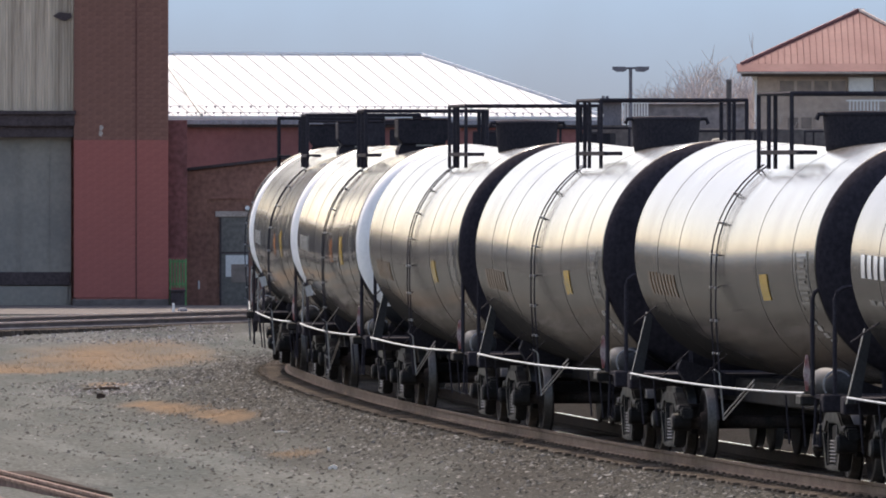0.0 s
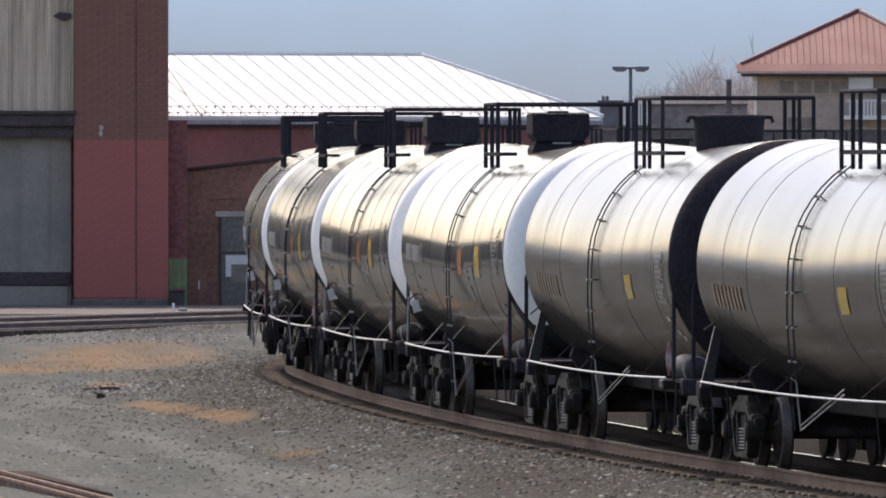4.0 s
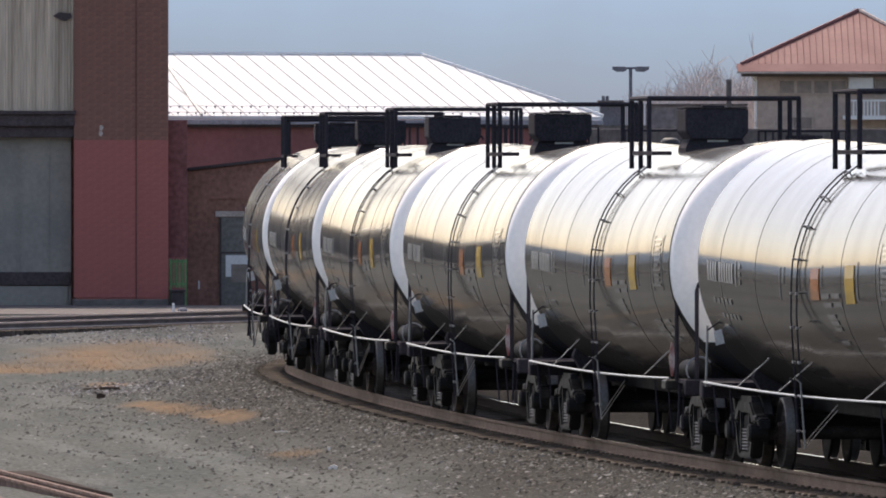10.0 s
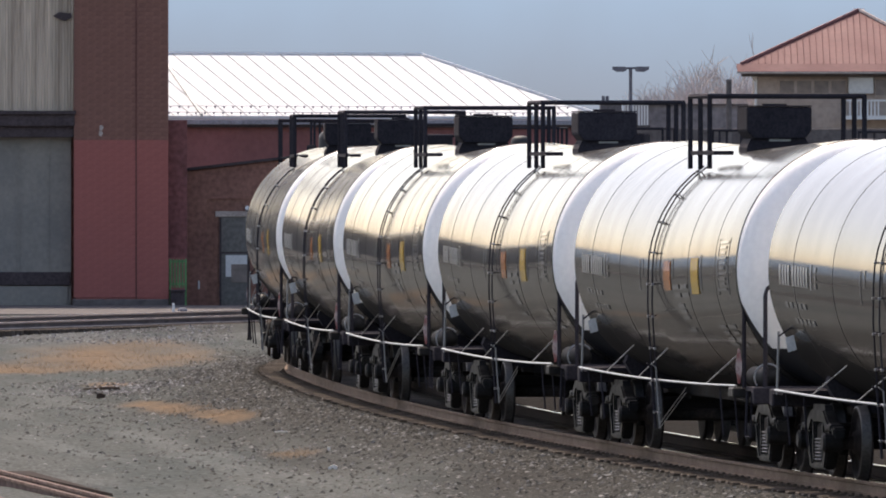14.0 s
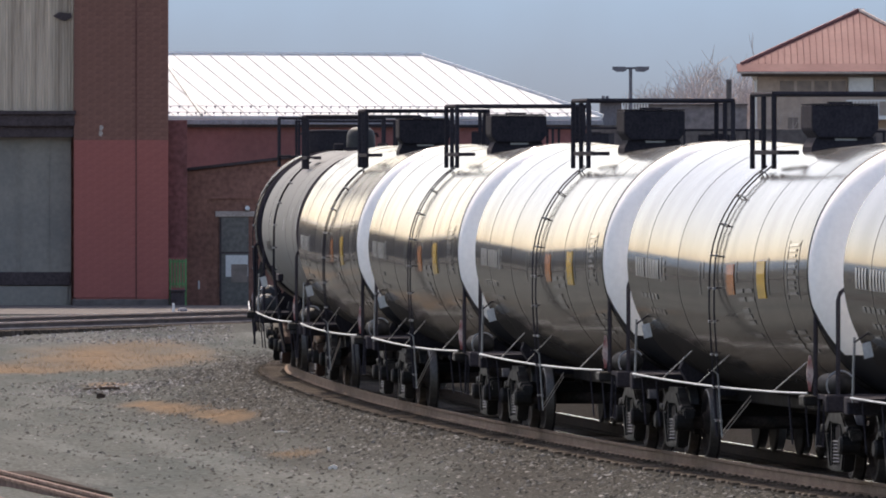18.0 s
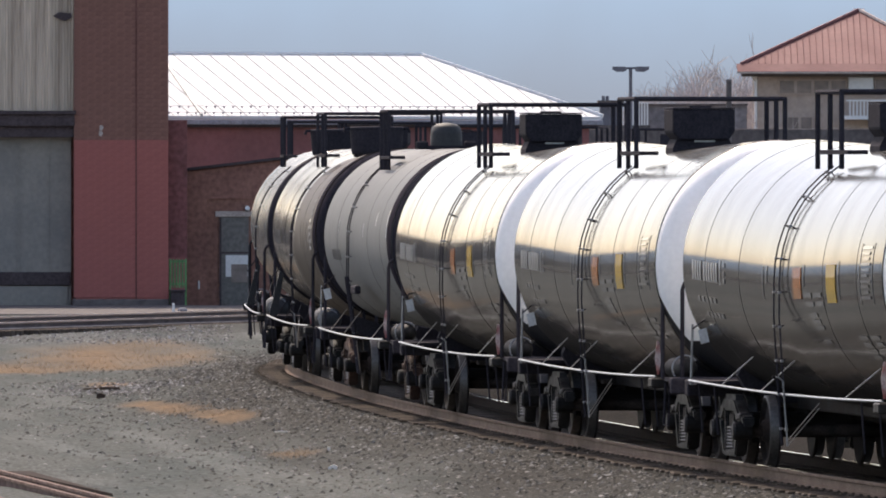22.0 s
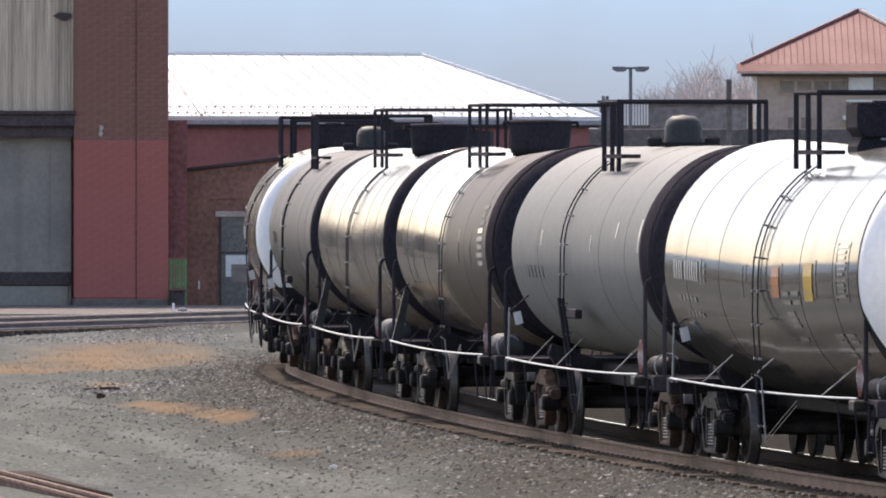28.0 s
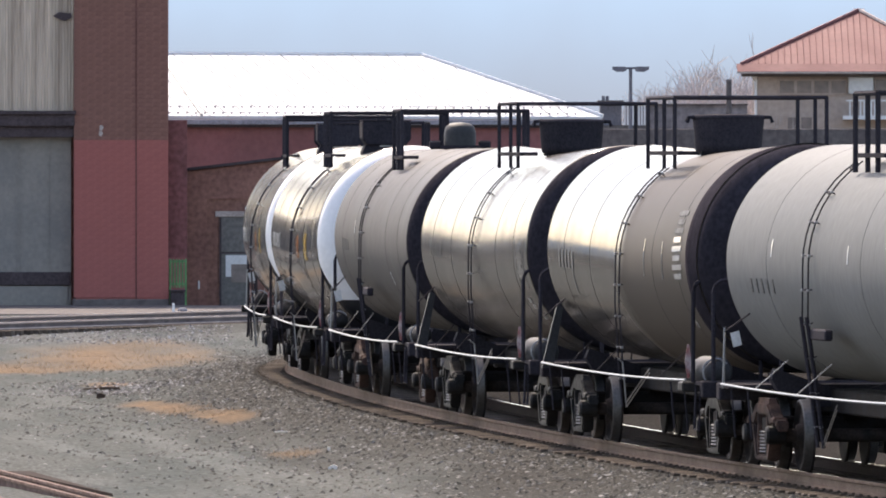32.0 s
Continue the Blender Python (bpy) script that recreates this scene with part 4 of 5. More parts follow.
# ---- bare trees ----
def bare_tree(x, y, h, seed, label):
    rnd = random.Random(seed)
    tree = thing("bare_tree", label, "tree", at=Matrix.Translation((x, y, -0.3)), group="bare trees behind the yard")
    trunk = bmesh.new()
    twigs = bmesh.new()

    def grow(p, d, length, r, level):
        mid = p + d * length * 0.5 + Vector((rnd.uniform(-1, 1), rnd.uniform(-1, 1), 0)) * length * 0.05
        end = p + d * length
        tube([p, mid, end], r, trunk if level < 2 else twigs, 5 if level < 2 else 3, r * 0.6)
        if level >= 4:
            return
        for _ in range(4 if level else 6):
            nd = (d + Vector((rnd.uniform(-1, 1), rnd.uniform(-1, 1), rnd.uniform(-0.15, 0.7))) * (0.55 + 0.1 * level)).normalized()
            f = rnd.uniform(0.45, 1.0)
            grow(p + d * length * f, nd, length * rnd.uniform(0.45, 0.7), max(r * 0.5, 0.010), level + 1)

    grow(Vector((0, 0, 0)), Vector((rnd.uniform(-0.08, 0.08), 0, 1)).normalized(), h * 0.5, h * 0.018, 0)
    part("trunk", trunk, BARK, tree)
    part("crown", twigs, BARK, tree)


for i, (px, py_top, y) in enumerate(((1205, 130, 520), (1243, 100, 500), (1278, 104, 510), (1318, 128, 505), (1170, 160, 560), (1345, 120, 470), (1225, 150, 540), (1300, 130, 480), (495, 78, 600), (1130, 165, 600), (1190, 140, 515), (1262, 118, 490), (1232, 120, 530), (1330, 105, 500), (1296, 105, 525), (1215, 165, 470), (1255, 175, 465), (1160, 185, 455), (1185, 178, 462), (1236, 170, 450), (1272, 165, 458), (1306, 160, 450), (1332, 150, 455), (1205, 185, 448), (1320, 185, 447))):
    bare_tree(at_depth(px, y), y, (up_at(py_top, y) + 0.3) * (1.04 if px > 1000 else 0.95), 40 + i, "bare winter tree with haze-paled grey twigs" if px > 1000 else "far bare tree showing over the white roof")

# ---- far ridge: a glowing backdrop with the haze painted in ----
def ridge():
    bm = bmesh.new()
    prev = None
    for i in range(121):
        a = radians(-75 + 150 * i / 120)
        x, y = 4300 * math.sin(a), 4300 * math.cos(a)
        h = 105 + 22 * noise.noise((i * 0.11, 0, 4)) + 6 * noise.noise((i * 0.6, 0, 2))
        cur = [bm.verts.new((x, y, z)) for z in (-2, 12, 30, h * 0.6, h)]
        if prev:
            for k in range(4):
                bm.faces.new((prev[k], cur[k], cur[k + 1], prev[k + 1]))
        prev = cur
    m = bpy.data.materials.new("glowing_blue_haze")
    m.use_nodes = True
    n, l = m.node_tree.nodes, m.node_tree.links
    n.remove(n["Principled BSDF"])
    # haze is emitted as plain colour, brighter and bluer upwards
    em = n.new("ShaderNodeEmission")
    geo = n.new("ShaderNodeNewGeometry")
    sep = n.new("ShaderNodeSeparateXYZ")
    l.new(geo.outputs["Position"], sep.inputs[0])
    tx = n.new("ShaderNodeTexNoise")
    tx.inputs["Scale"].default_value, tx.inputs["Detail"].default_value = 0.02, 4
    l.new(geo.outputs["Position"], tx.inputs["Vector"])
    ad = n.new("ShaderNodeMath")
    ad.operation = "MULTIPLY_ADD"
    ad.inputs[1].default_value, ad.inputs[2].default_value = 22.0, -11.0
    l.new(tx.outputs["Fac"], ad.inputs[0])
    sm = n.new("ShaderNodeMath")
    l.new(sep.outputs["Z"], sm.inputs[0]), l.new(ad.outputs[0], sm.inputs[1])
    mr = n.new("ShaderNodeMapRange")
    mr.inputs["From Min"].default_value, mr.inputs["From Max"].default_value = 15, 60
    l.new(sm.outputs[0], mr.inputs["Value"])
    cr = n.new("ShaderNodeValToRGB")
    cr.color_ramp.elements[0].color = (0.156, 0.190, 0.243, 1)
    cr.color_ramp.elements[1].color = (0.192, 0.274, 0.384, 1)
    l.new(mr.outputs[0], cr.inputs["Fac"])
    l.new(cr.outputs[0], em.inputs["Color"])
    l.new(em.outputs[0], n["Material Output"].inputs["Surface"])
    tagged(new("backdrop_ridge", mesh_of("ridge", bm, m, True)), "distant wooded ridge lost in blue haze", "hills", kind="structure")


ridge()

# ---- litter and scraps on the yard ----
def scrap(name, label, category, px, py, build, mat, turn=0.0):
    y = (HC + 0.5) * PX / (py - 289)
    x = at_depth(px, y)
    ob = part(name, build(), mat)
    ob.matrix_basis = Matrix.Translation((x, y, ground_height(x, y))) @ Matrix.Rotation(turn, 4, "Z")
    tagged(ob, label, category)


scrap("timber_scrap", "weathered dark timber scrap lying on gravel", "plank", 180, 686, lambda: slab([(-0.36, 0.0), (0.36, 0.0), (0.34, 0.05), (0.1, 0.06), (-0.2, 0.035), (-0.36, 0.03)], "y", -0.08, 0.1), DEBRIS, 0.1)
scrap("dark_lump", "dark lump of scrap on the gravel", "debris", 178, 700, lambda: slab([(-0.08, 0), (0.08, 0), (0.09, 0.06), (0.0, 0.10), (-0.07, 0.07)], "y", -0.08, 0.08), DEBRIS)
scrap("paper_litter", "crumpled white paper litter on ballast", "litter", 589, 828, lambda: slab([(-0.06, 0), (0.05, 0.0), (0.07, 0.04), (0.02, 0.07), (-0.04, 0.05), (-0.07, 0.03)], "y", -0.05, 0.05), LITTER)
scrap("paper_scrap", "small white paper scrap on ballast", "litter", 582, 800, lambda: slab([(-0.02, 0), (0.02, 0.0), (0.025, 0.05), (-0.02, 0.06)], "y", -0.03, 0.03), LITTER)
scrap("pale_stick", "pale broken stick on the gravel", "stick", 497, 774, lambda: tube([(-0.1, 0, 0.02), (0.0, 0.02, 0.03), (0.12, 0.0, 0.02)], 0.012), LITTER)

# ---- tank cars: x runs ahead, y to the left, z up from the rail head ----
HALF, DOME = 7.75, 0.50
# radius and middle height of each tank
SHELL = {"white_head": (1.63, 2.55), "black_head": (1.50, 2.68), "black_wide": (1.60, 2.58), "black_lettered": (1.50, 2.68), "stained": (1.48, 2.65), "glossy": (1.48, 2.65), "grey": (1.48, 2.63), "taupe": (1.48, 2.63)}
BOGIE, AXLE, WR = 6.95, 0.89, 0.457
MESHES = {}


def shared(key, build, mat, smooth=False):
    if key not in MESHES:
        MESHES[key] = mesh_of(key, build(), mat, smooth)
    return MESHES[key]


def dip(x, kind):
    """Most tanks sag in two straight slopes towards the middle."""
    return 0.0 if kind in ("grey", "taupe") else 0.115 * (1 - min(abs(x) / HALF, 1))


def tank_bm(kind):
    R, ZC = SHELL[kind]
    bm = turned([(-HALF - 0.02, R - 0.012), (-HALF, R), (-HALF + 0.02, R), (-HALF + 0.05, R)] + [(-HALF + 15.5 * i / 10, R) for i in range(1, 5)] + [(-0.06, R), (0, R), (0.06, R)]
                + [(-HALF + 15.5 * i / 10, R) for i in range(6, 10)] + [(HALF - 0.05, R), (HALF - 0.02, R), (HALF, R), (HALF + 0.02, R - 0.012)], 96, m=Matrix.Translation((0, 0, ZC)))
    for v in bm.verts:
        v.co.z -= dip(v.co.x, kind)
    return bm


def head_bm(kind):
    R, ZC = SHELL[kind]
    prof = []
    for i in range(13):
        a = math.pi / 2 * i / 12
        prof.append((HALF + 0.02 + DOME * math.sin(a), (R - 0.015) * math.cos(a) ** 0.8 if i < 12 else 0))
    bm = turned(prof, 96, m=Matrix.Translation((0, 0, ZC)))
    return bm


def band_bm(kind, x0):
    """Black paint round the leading end of the shell, up to the head."""
    R, ZC = SHELL[kind]
    bm = turned([(x0, R - 0.01), (x0, R + 0.004)] + [(x0 + (HALF + 0.015 - x0) * k / 4, R + 0.004) for k in range(1, 5)], 96, m=Matrix.Translation((0, 0, ZC)))
    for v in bm.verts:
        v.co.z -= dip(v.co.x, kind)
    return bm


def ring_bm(x, kind, w=0.05, h=0.002):
    R, ZC = SHELL[kind]
    return turned([(x - w / 2, R - 0.02), (x - w / 2, R + h), (x + w / 2, R + h), (x + w / 2, R - 0.02)], 96, m=Matrix.Translation((0, 0, ZC - dip(x, kind))))


def patch_bm(x, a0, a1, w, kind, lift=0.006, n=4):
    """A sheet on the tank's right side: from angle a0 to a1 below the middle height, in metres along the skin."""
    R, ZC = SHELL[kind]
    bm = bmesh.new()
    rows = []
    for i in range(n + 1):
        t = (a0 + (a1 - a0) * i / n) / R
        for k, r in ((0, R + lift),):
            rows.append([bm.verts.new((x + s * w / 2, -r * math.cos(t), ZC - dip(x + s * w / 2, kind) + r * math.sin(t))) for s in (-1, 1)])
    for u, v in zip(rows, rows[1:]):
        bm.faces.new((u[0], u[1], v[1], v[0]))
    bm.normal_update()
    bmesh.ops.solidify(bm, geom=list(bm.faces), thickness=0.004)
    return bm


def wheel_bm():
    m = Matrix.Rotation(math.pi / 2, 4, "Z")
    bm = bmesh.new()
    for s in (-1, 1):
        c = s * 0.76
        prof = [(c - s * 0.075, 0.10), (c - s * 0.06, 0.36), (c - s * 0.075, WR + 0.025), (c - s * 0.045, WR + 0.025), (c - s * 0.03, WR),
                (c + s * 0.055, WR - 0.004), (c + s * 0.065, WR - 0.03), (c + s * 0.065, 0.39), (c + s * 0.02, 0.37), (c + s * 0.03, 0.16), (c + s * 0.10, 0.13), (c + s * 0.10, 0.085)]
        turned(prof, 32, bm, m)
    turned([(-1.06, 0), (-1.06, 0.085), (1.06, 0.085), (1.06, 0)], 12, bm, m)
    for k in range(3):     # raised cast marks and cap bolts, so that the turning shows
        a = 2 * math.pi * k / 3
        for s in (-1, 1):
            box(0.055 * math.cos(a) - 0.014, 0.055 * math.cos(a) + 0.014, s * 1.06 - 0.012, s * 1.06 + 0.012, 0.055 * math.sin(a) - 0.014, 0.055 * math.sin(a) + 0.014, bm)
    for f in bm.faces:
        c = f.calc_center_median()
        f.material_index = 1 if WR - 0.022 < math.hypot(c.x, c.z) < WR + 0.02 else 0
    return bm


def side_frame_bm(side):
    y0, y1 = (side * 1.0, side * 1.16) if side > 0 else (side * 1.16, side * 1.0)
    bm = slab([(-1.22, 0.50), (-1.18, 0.64), (-0.75, 0.70), (-0.42, 0.86), (0.42, 0.86), (0.75, 0.70), (1.18, 0.64), (1.22, 0.50), (1.0, 0.60), (0.80, 0.60),
               (0.62, 0.56), (0.42, 0.70), (-0.42, 0.70), (-0.62, 0.56), (-0.80, 0.60), (-1.0, 0.60)], "y", y0, y1)
    slab([(-0.80, 0.60), (-0.62, 0.58), (-0.38, 0.20), (0.38, 0.20), (0.62, 0.58), (0.80, 0.60), (0.50, 0.12), (-0.50, 0.12)], "y", y0, y1, bm)
    for x in (-0.34, 0.34):
        box(x - 0.05, x + 0.05, y0 + 0.01, y1 - 0.01, 0.18, 0.72, bm)
    bmesh.ops.bevel(bm, geom=[e for e in bm.edges if e.is_manifold and e.calc_face_angle() > 0.9], offset=0.022, segments=2, affect="EDGES")
    # rib along the top and a pad over each bearing
    slab([(-0.46, 0.84), (0.46, 0.84), (0.40, 0.91), (-0.40, 0.91)], "y", y0 + 0.03, y1 - 0.03, bm)
    for x in (-AXLE, AXLE):
        box(x - 0.15, x + 0.15, y0 - 0.015, y1 + 0.015, 0.60, 0.68, bm, 0.02)
    return bm


def spring_bm(x, side):
    bm = bmesh.new()
    for dx in (-0.14, 0.0, 0.14):
        pts = [(x + dx + 0.055 * math.cos(t), side * 1.10 + 0.055 * math.sin(t), 0.20 + 0.29 * t / (2 * math.pi * 7)) for t in (2 * math.pi * k / 8 for k in range(57))]
        tube(pts, 0.012, bm, 4)
    return bm


def cap_bm(x, side):
    return turned([(side * 1.0, 0), (side * 1.0, 0.12), (side * 1.22, 0.12), (side * 1.25, 0.09), (side * 1.25, 0)], 14, m=Matrix.Translation((x, 0, 0.46)) @ Matrix.Rotation(math.pi / 2, 4, "Z"))


def bogie(car, sx, frame_mat, tag):
    ob = part("bogie", shared("bolster", lambda: box(-0.22, 0.22, -1.12, 1.12, 0.42, 0.68, box(-0.5, 0.5, -0.2, 0.2, 0.66, 0.80), 0.03), UNDER), None, car,
              at=pose(sx * BOGIE, 0, 0))
    for s in (-1, 1):
        part("side_frame", shared("side_frame" + str(s) + tag, lambda: side_frame_bm(s), frame_mat), None, ob)
        part("spring_nest", shared("spring_nest" + str(s), lambda: spring_bm(0.0, s), SPRING), None, ob)
        for x in (-AXLE, AXLE):
            part("bearing_cap", shared("bearing_cap%d%d" % (s, x > 0), lambda: cap_bm(x, s), FRAME_GREY), None, ob)
    for x in (-AXLE, AXLE):
        part("wheelset", shared("wheelset", wheel_bm, (WHEEL, TREAD), True), None, ob, at=pose(x, 0, WR))
        for s in (-1, 1):
            part("brake_shoe", shared("brake_shoe%d%d" % (s, x > 0), lambda: box(x - math.copysign(0.56, x) - 0.04, x - math.copysign(0.56, x) + 0.05, s * 0.76 - 0.05, s * 0.76 + 0.05, 0.28, 0.60, None, 0.015), UNDER), None, ob)
    return ob


def railing_parts(car, style):
    """Top platform with a rail round it, across the car."""
    xs = {"plain": (0.1, 0.95, 1.5, 2.85), "worn": (-0.45, 1.2, 2.25), "pipe": (-0.67, 0.28, 1.15), "old": (-0.65, 0.24, 0.97)}[style]
    x0, x1, y0, y1 = xs[0], xs[-1], -1.02, 1.02
    zt = 4.75 if style != "old" else 4.72
    low = 3.80 if style != "old" else 3.76
    for s in (-1, 1):
        for i, (u, v) in enumerate(((1.00, 1.06), (0.80, 0.86))):
            part("platform_plank", shared("plank%s%d%d" % (style, s, i), lambda: box(x0 + 0.35, x1 + 0.65, min(s * u, s * v), max(s * u, s * v), low + 0.18, low + 0.235), BLACK), None, car)
        part("platform_edge", shared("plankend%s%d" % (style, s), lambda: tube([(x1 + 0.65, s * 0.80, low + 0.215), (x1 + 0.65, s * 1.06, low + 0.215)], 0.018, None, 5), BLACK), None, car)
    r = 0.033 if style in ("pipe", "old") else 0.027
    for i, (x, y) in enumerate([(x, y) for y in (y0, y1) for x in xs]):
        part("railing_post", shared("post%s%d" % (style, i), lambda: tube([(x, y, low), (x, y, zt)], r), BLACK), None, car)
    for i, pts in enumerate(([(x0, y0, zt), (x0, y1, zt)], [(x1, y0, zt), (x1, y1, zt)], [(x0, y0, zt), (x1, y0, zt)], [(x0, y1, zt), (x1, y1, zt)])):
        part("top_rail", shared("toprail%s%d" % (style, i), lambda: tube(pts, r), BLACK), None, car)


def housing_box_bm():
    """A square housing, narrowed at its foot, on a wider curved collar."""
    bm = slab([(-0.43, 4.61), (0.43, 4.61), (0.43, 4.30), (0.34, 4.19), (-0.34, 4.19), (-0.43, 4.30)], "x", -0.45, 0.45)
    bmesh.ops.bevel(bm, geom=list(bm.edges), offset=0.018, segments=1, affect="EDGES")
    slab([(-0.36, 4.20), (0.36, 4.20), (0.42, 4.08), (0.42, 3.95), (-0.42, 3.95), (-0.42, 4.08)], "x", -0.38, 0.38, bm)
    return bm


def housing(car, style, kind):
    if style == "box":
        part("valve_housing", shared("housing_box", housing_box_bm, BLACK), None, car, "black rectangular valve housing")
        lid = part("housing_lid", shared("box_lid", lambda: box(-0.46, 0.46, -0.43, 0.43, 4.615, 4.63, None, 0.005), BLACK), None, car)
        part("hinge_bar", shared("box_hinge", lambda: box(-0.1, 0.1, -0.15, 0.15, 4.63, 4.655), BLACK), None, lid)
        part("vent_slot", shared("box_slot", lambda: box(0.365, 0.385, -0.12, 0.16, 4.16, 4.19), PIPE), None, car)
    elif style == "bowl":
        bx = 1.95 if kind.startswith("black") else 0.1
        at = Matrix.Translation((bx, 0, 0))
        part("valve_housing", shared("housing_bowl" + kind, lambda: turned([(3.92, 0.36), (4.01, 0.38), (4.03, 0.44), (4.12, 0.452), (4.46, 0.482), (4.47, 0.482), (4.49, 0.482), (4.49, 0)], 32, m=at @ UP), BLACK, True), None, car, "black tapered bowl-shaped valve housing")
        lid = part("housing_lid", shared("bowl_lid" + kind, lambda: turned([(4.47, 0.492), (4.50, 0.50), (4.525, 0.475), (4.535, 0.0)], 32, m=at @ UP), BLACK, True), None, car)
        for s in (-1, 1):
            part("lid_lug", shared("bowl_lug%d%s" % (s, kind), lambda: tube([(bx + 0.1, s * 0.46, 4.49), (bx + 0.12, s * 0.555, 4.49), (bx + 0.12, s * 0.585, 4.42)], 0.03), BLACK), None, lid)
            for i, x in enumerate((-0.18, 0.0, 0.18)):
                part("hold_down_bolt", shared("bowl_bolt%d%d%s" % (s, i, kind), lambda: tube([(bx + x, s * 0.38, 3.98), (bx + x, s * 0.38, 4.10)], 0.02, None, 5), FRAME_GREY), None, car)
    else:
        part("valve_dome", shared("housing_dome", lambda: turned([(3.98, 0.26), (4.36, 0.26), (4.46, 0.235), (4.52, 0.16), (4.54, 0)], 28, m=UP), PAINT_DOME, True), None, car, "dull dark grey cylindrical valve dome")
        part("dome_flange", shared("dome_flange", lambda: turned([(4.10, 0.34), (4.16, 0.34), (4.16, 0.25)], 24, m=UP), BLACK), None, car)
        for s in (-1, 1):
            part("dome_lug", shared("dome_lug%d" % s, lambda: box(-0.08, 0.08, s * 0.40 - 0.10, s * 0.40 + 0.10, 4.10, 4.24, None, 0.03), BLACK), None, car)


PAINT_DOME = material("dome_paint", (0.03, 0.03, 0.03), 0.6, scale=2, fine=20)


def ladder(car, s, kind):
    """A ladder on side s: it follows the skin and hangs past the sill."""
    old = kind in ("grey", "taupe")
    R, ZC = SHELL[kind]
    xa = {"white_head": 0.05, "black_head": -0.45, "black_lettered": -0.45, "black_wide": -0.15, "grey": -1.5, "taupe": -1.5}.get(kind, 0.05)
    xb = xa + 0.42
    zc = ZC - dip(0.6, kind)
    y_of = []
    for k in range(9):
        t = math.radians(56 - 56 * k / 8)
        y_of.append(((R + 0.05) * math.cos(t), zc + (R + 0.05) * math.sin(t)))
    inset = 0.16 if old else 0.07
    foot = 0.60 if kind.startswith("black") or kind in ("stained", "glossy") else 0.40
    y_of += [(R + 0.055, 2.0), (R + 0.04 - inset * 0.5, 1.2), (R + 0.02 - inset, foot)]
    tag = "%d%s" % (s, kind)
    lad = part("ladder", shared("ladder_stringer_a" + tag, lambda: tube([(xa, s * y, z) for y, z in y_of], 0.011, None, 5), BLACK), None, car)
    part("stringer", shared("ladder_stringer_b" + tag, lambda: tube([(xb, s * y, z) for y, z in y_of], 0.011, None, 5), BLACK), None, lad)
    total = [(y_of[i], y_of[i + 1]) for i in range(len(y_of) - 1)]
    lens = [math.hypot(b[0] - a[0], b[1] - a[1]) for a, b in total]
    d, k = 0.12, 0
    while d < sum(lens) - 0.02:
        e, i = d, 0
        while e > lens[i]:
            e -= lens[i]
            i += 1
        a, b = total[i]
        y, z = a[0] + (b[0] - a[0]) * e / lens[i], a[1] + (b[1] - a[1]) * e / lens[i]
        part("rung", shared("rung%s_%d" % (tag, k), lambda: tube([(xa, s * y, z), (xb, s * y, z)], 0.009, None, 5), BLACK), None, lad)
        for x in (xa, xb):
            part("clamp", shared("clamp%s_%d%d" % (tag, k, x == xa), lambda: box(x - 0.022, x + 0.022, s * y - 0.018, s * y + 0.018, z - 0.016, z + 0.016, None, 0.004), PIPE), None, lad)
        if z > 1.2:
            for x in (xa, xb):
                part("standoff", shared("standoff%s_%d%d" % (tag, k, x == xa), lambda: tube([(x, s * (y + 0.01), z), (x, s * (y - 0.055 * y / 1.7), z - 0.055 * (z - zc) / 1.7)], 0.008, None, 5), BLACK), None, lad)
        d += 0.42
        k += 1
    low = 2.0 if old else 1.25
    for x in (xa, xb):
        part("ladder_guard", shared("ladder_guard%s%d" % (tag, x == xa), lambda: tube([(x, s * (R + 0.07), low), (x, s * (R + 0.04 - inset * 0.5), 1.2), (x, s * (R + 0.02 - inset), foot)], 0.026 if old else 0.019 if x == xa else 0.012), BLACK if old or x == xa else PIPE), None, lad)
    for i in range(2):
        part("step_brace", shared("step_brace%s%d" % (tag, i), lambda: tube([(xb, s * (R + 0.02 - inset), foot + 0.01 + 0.06 * i), (xb + (3.3 if foot > 0.5 else 2.3), s * 1.56, foot + 0.51 + 0.06 * i)], 0.010 if foot > 0.5 else 0.006, None, 5), PIPE), None, lad)
    if old:
        part("ladder_bracket", shared("ladder_bracket" + tag, lambda: box(xb, xb + 1.1, s * (R - 0.02) - 0.05, s * (R - 0.02) + 0.05, 1.72, 1.86, None, 0.02), BLACK), None, lad)


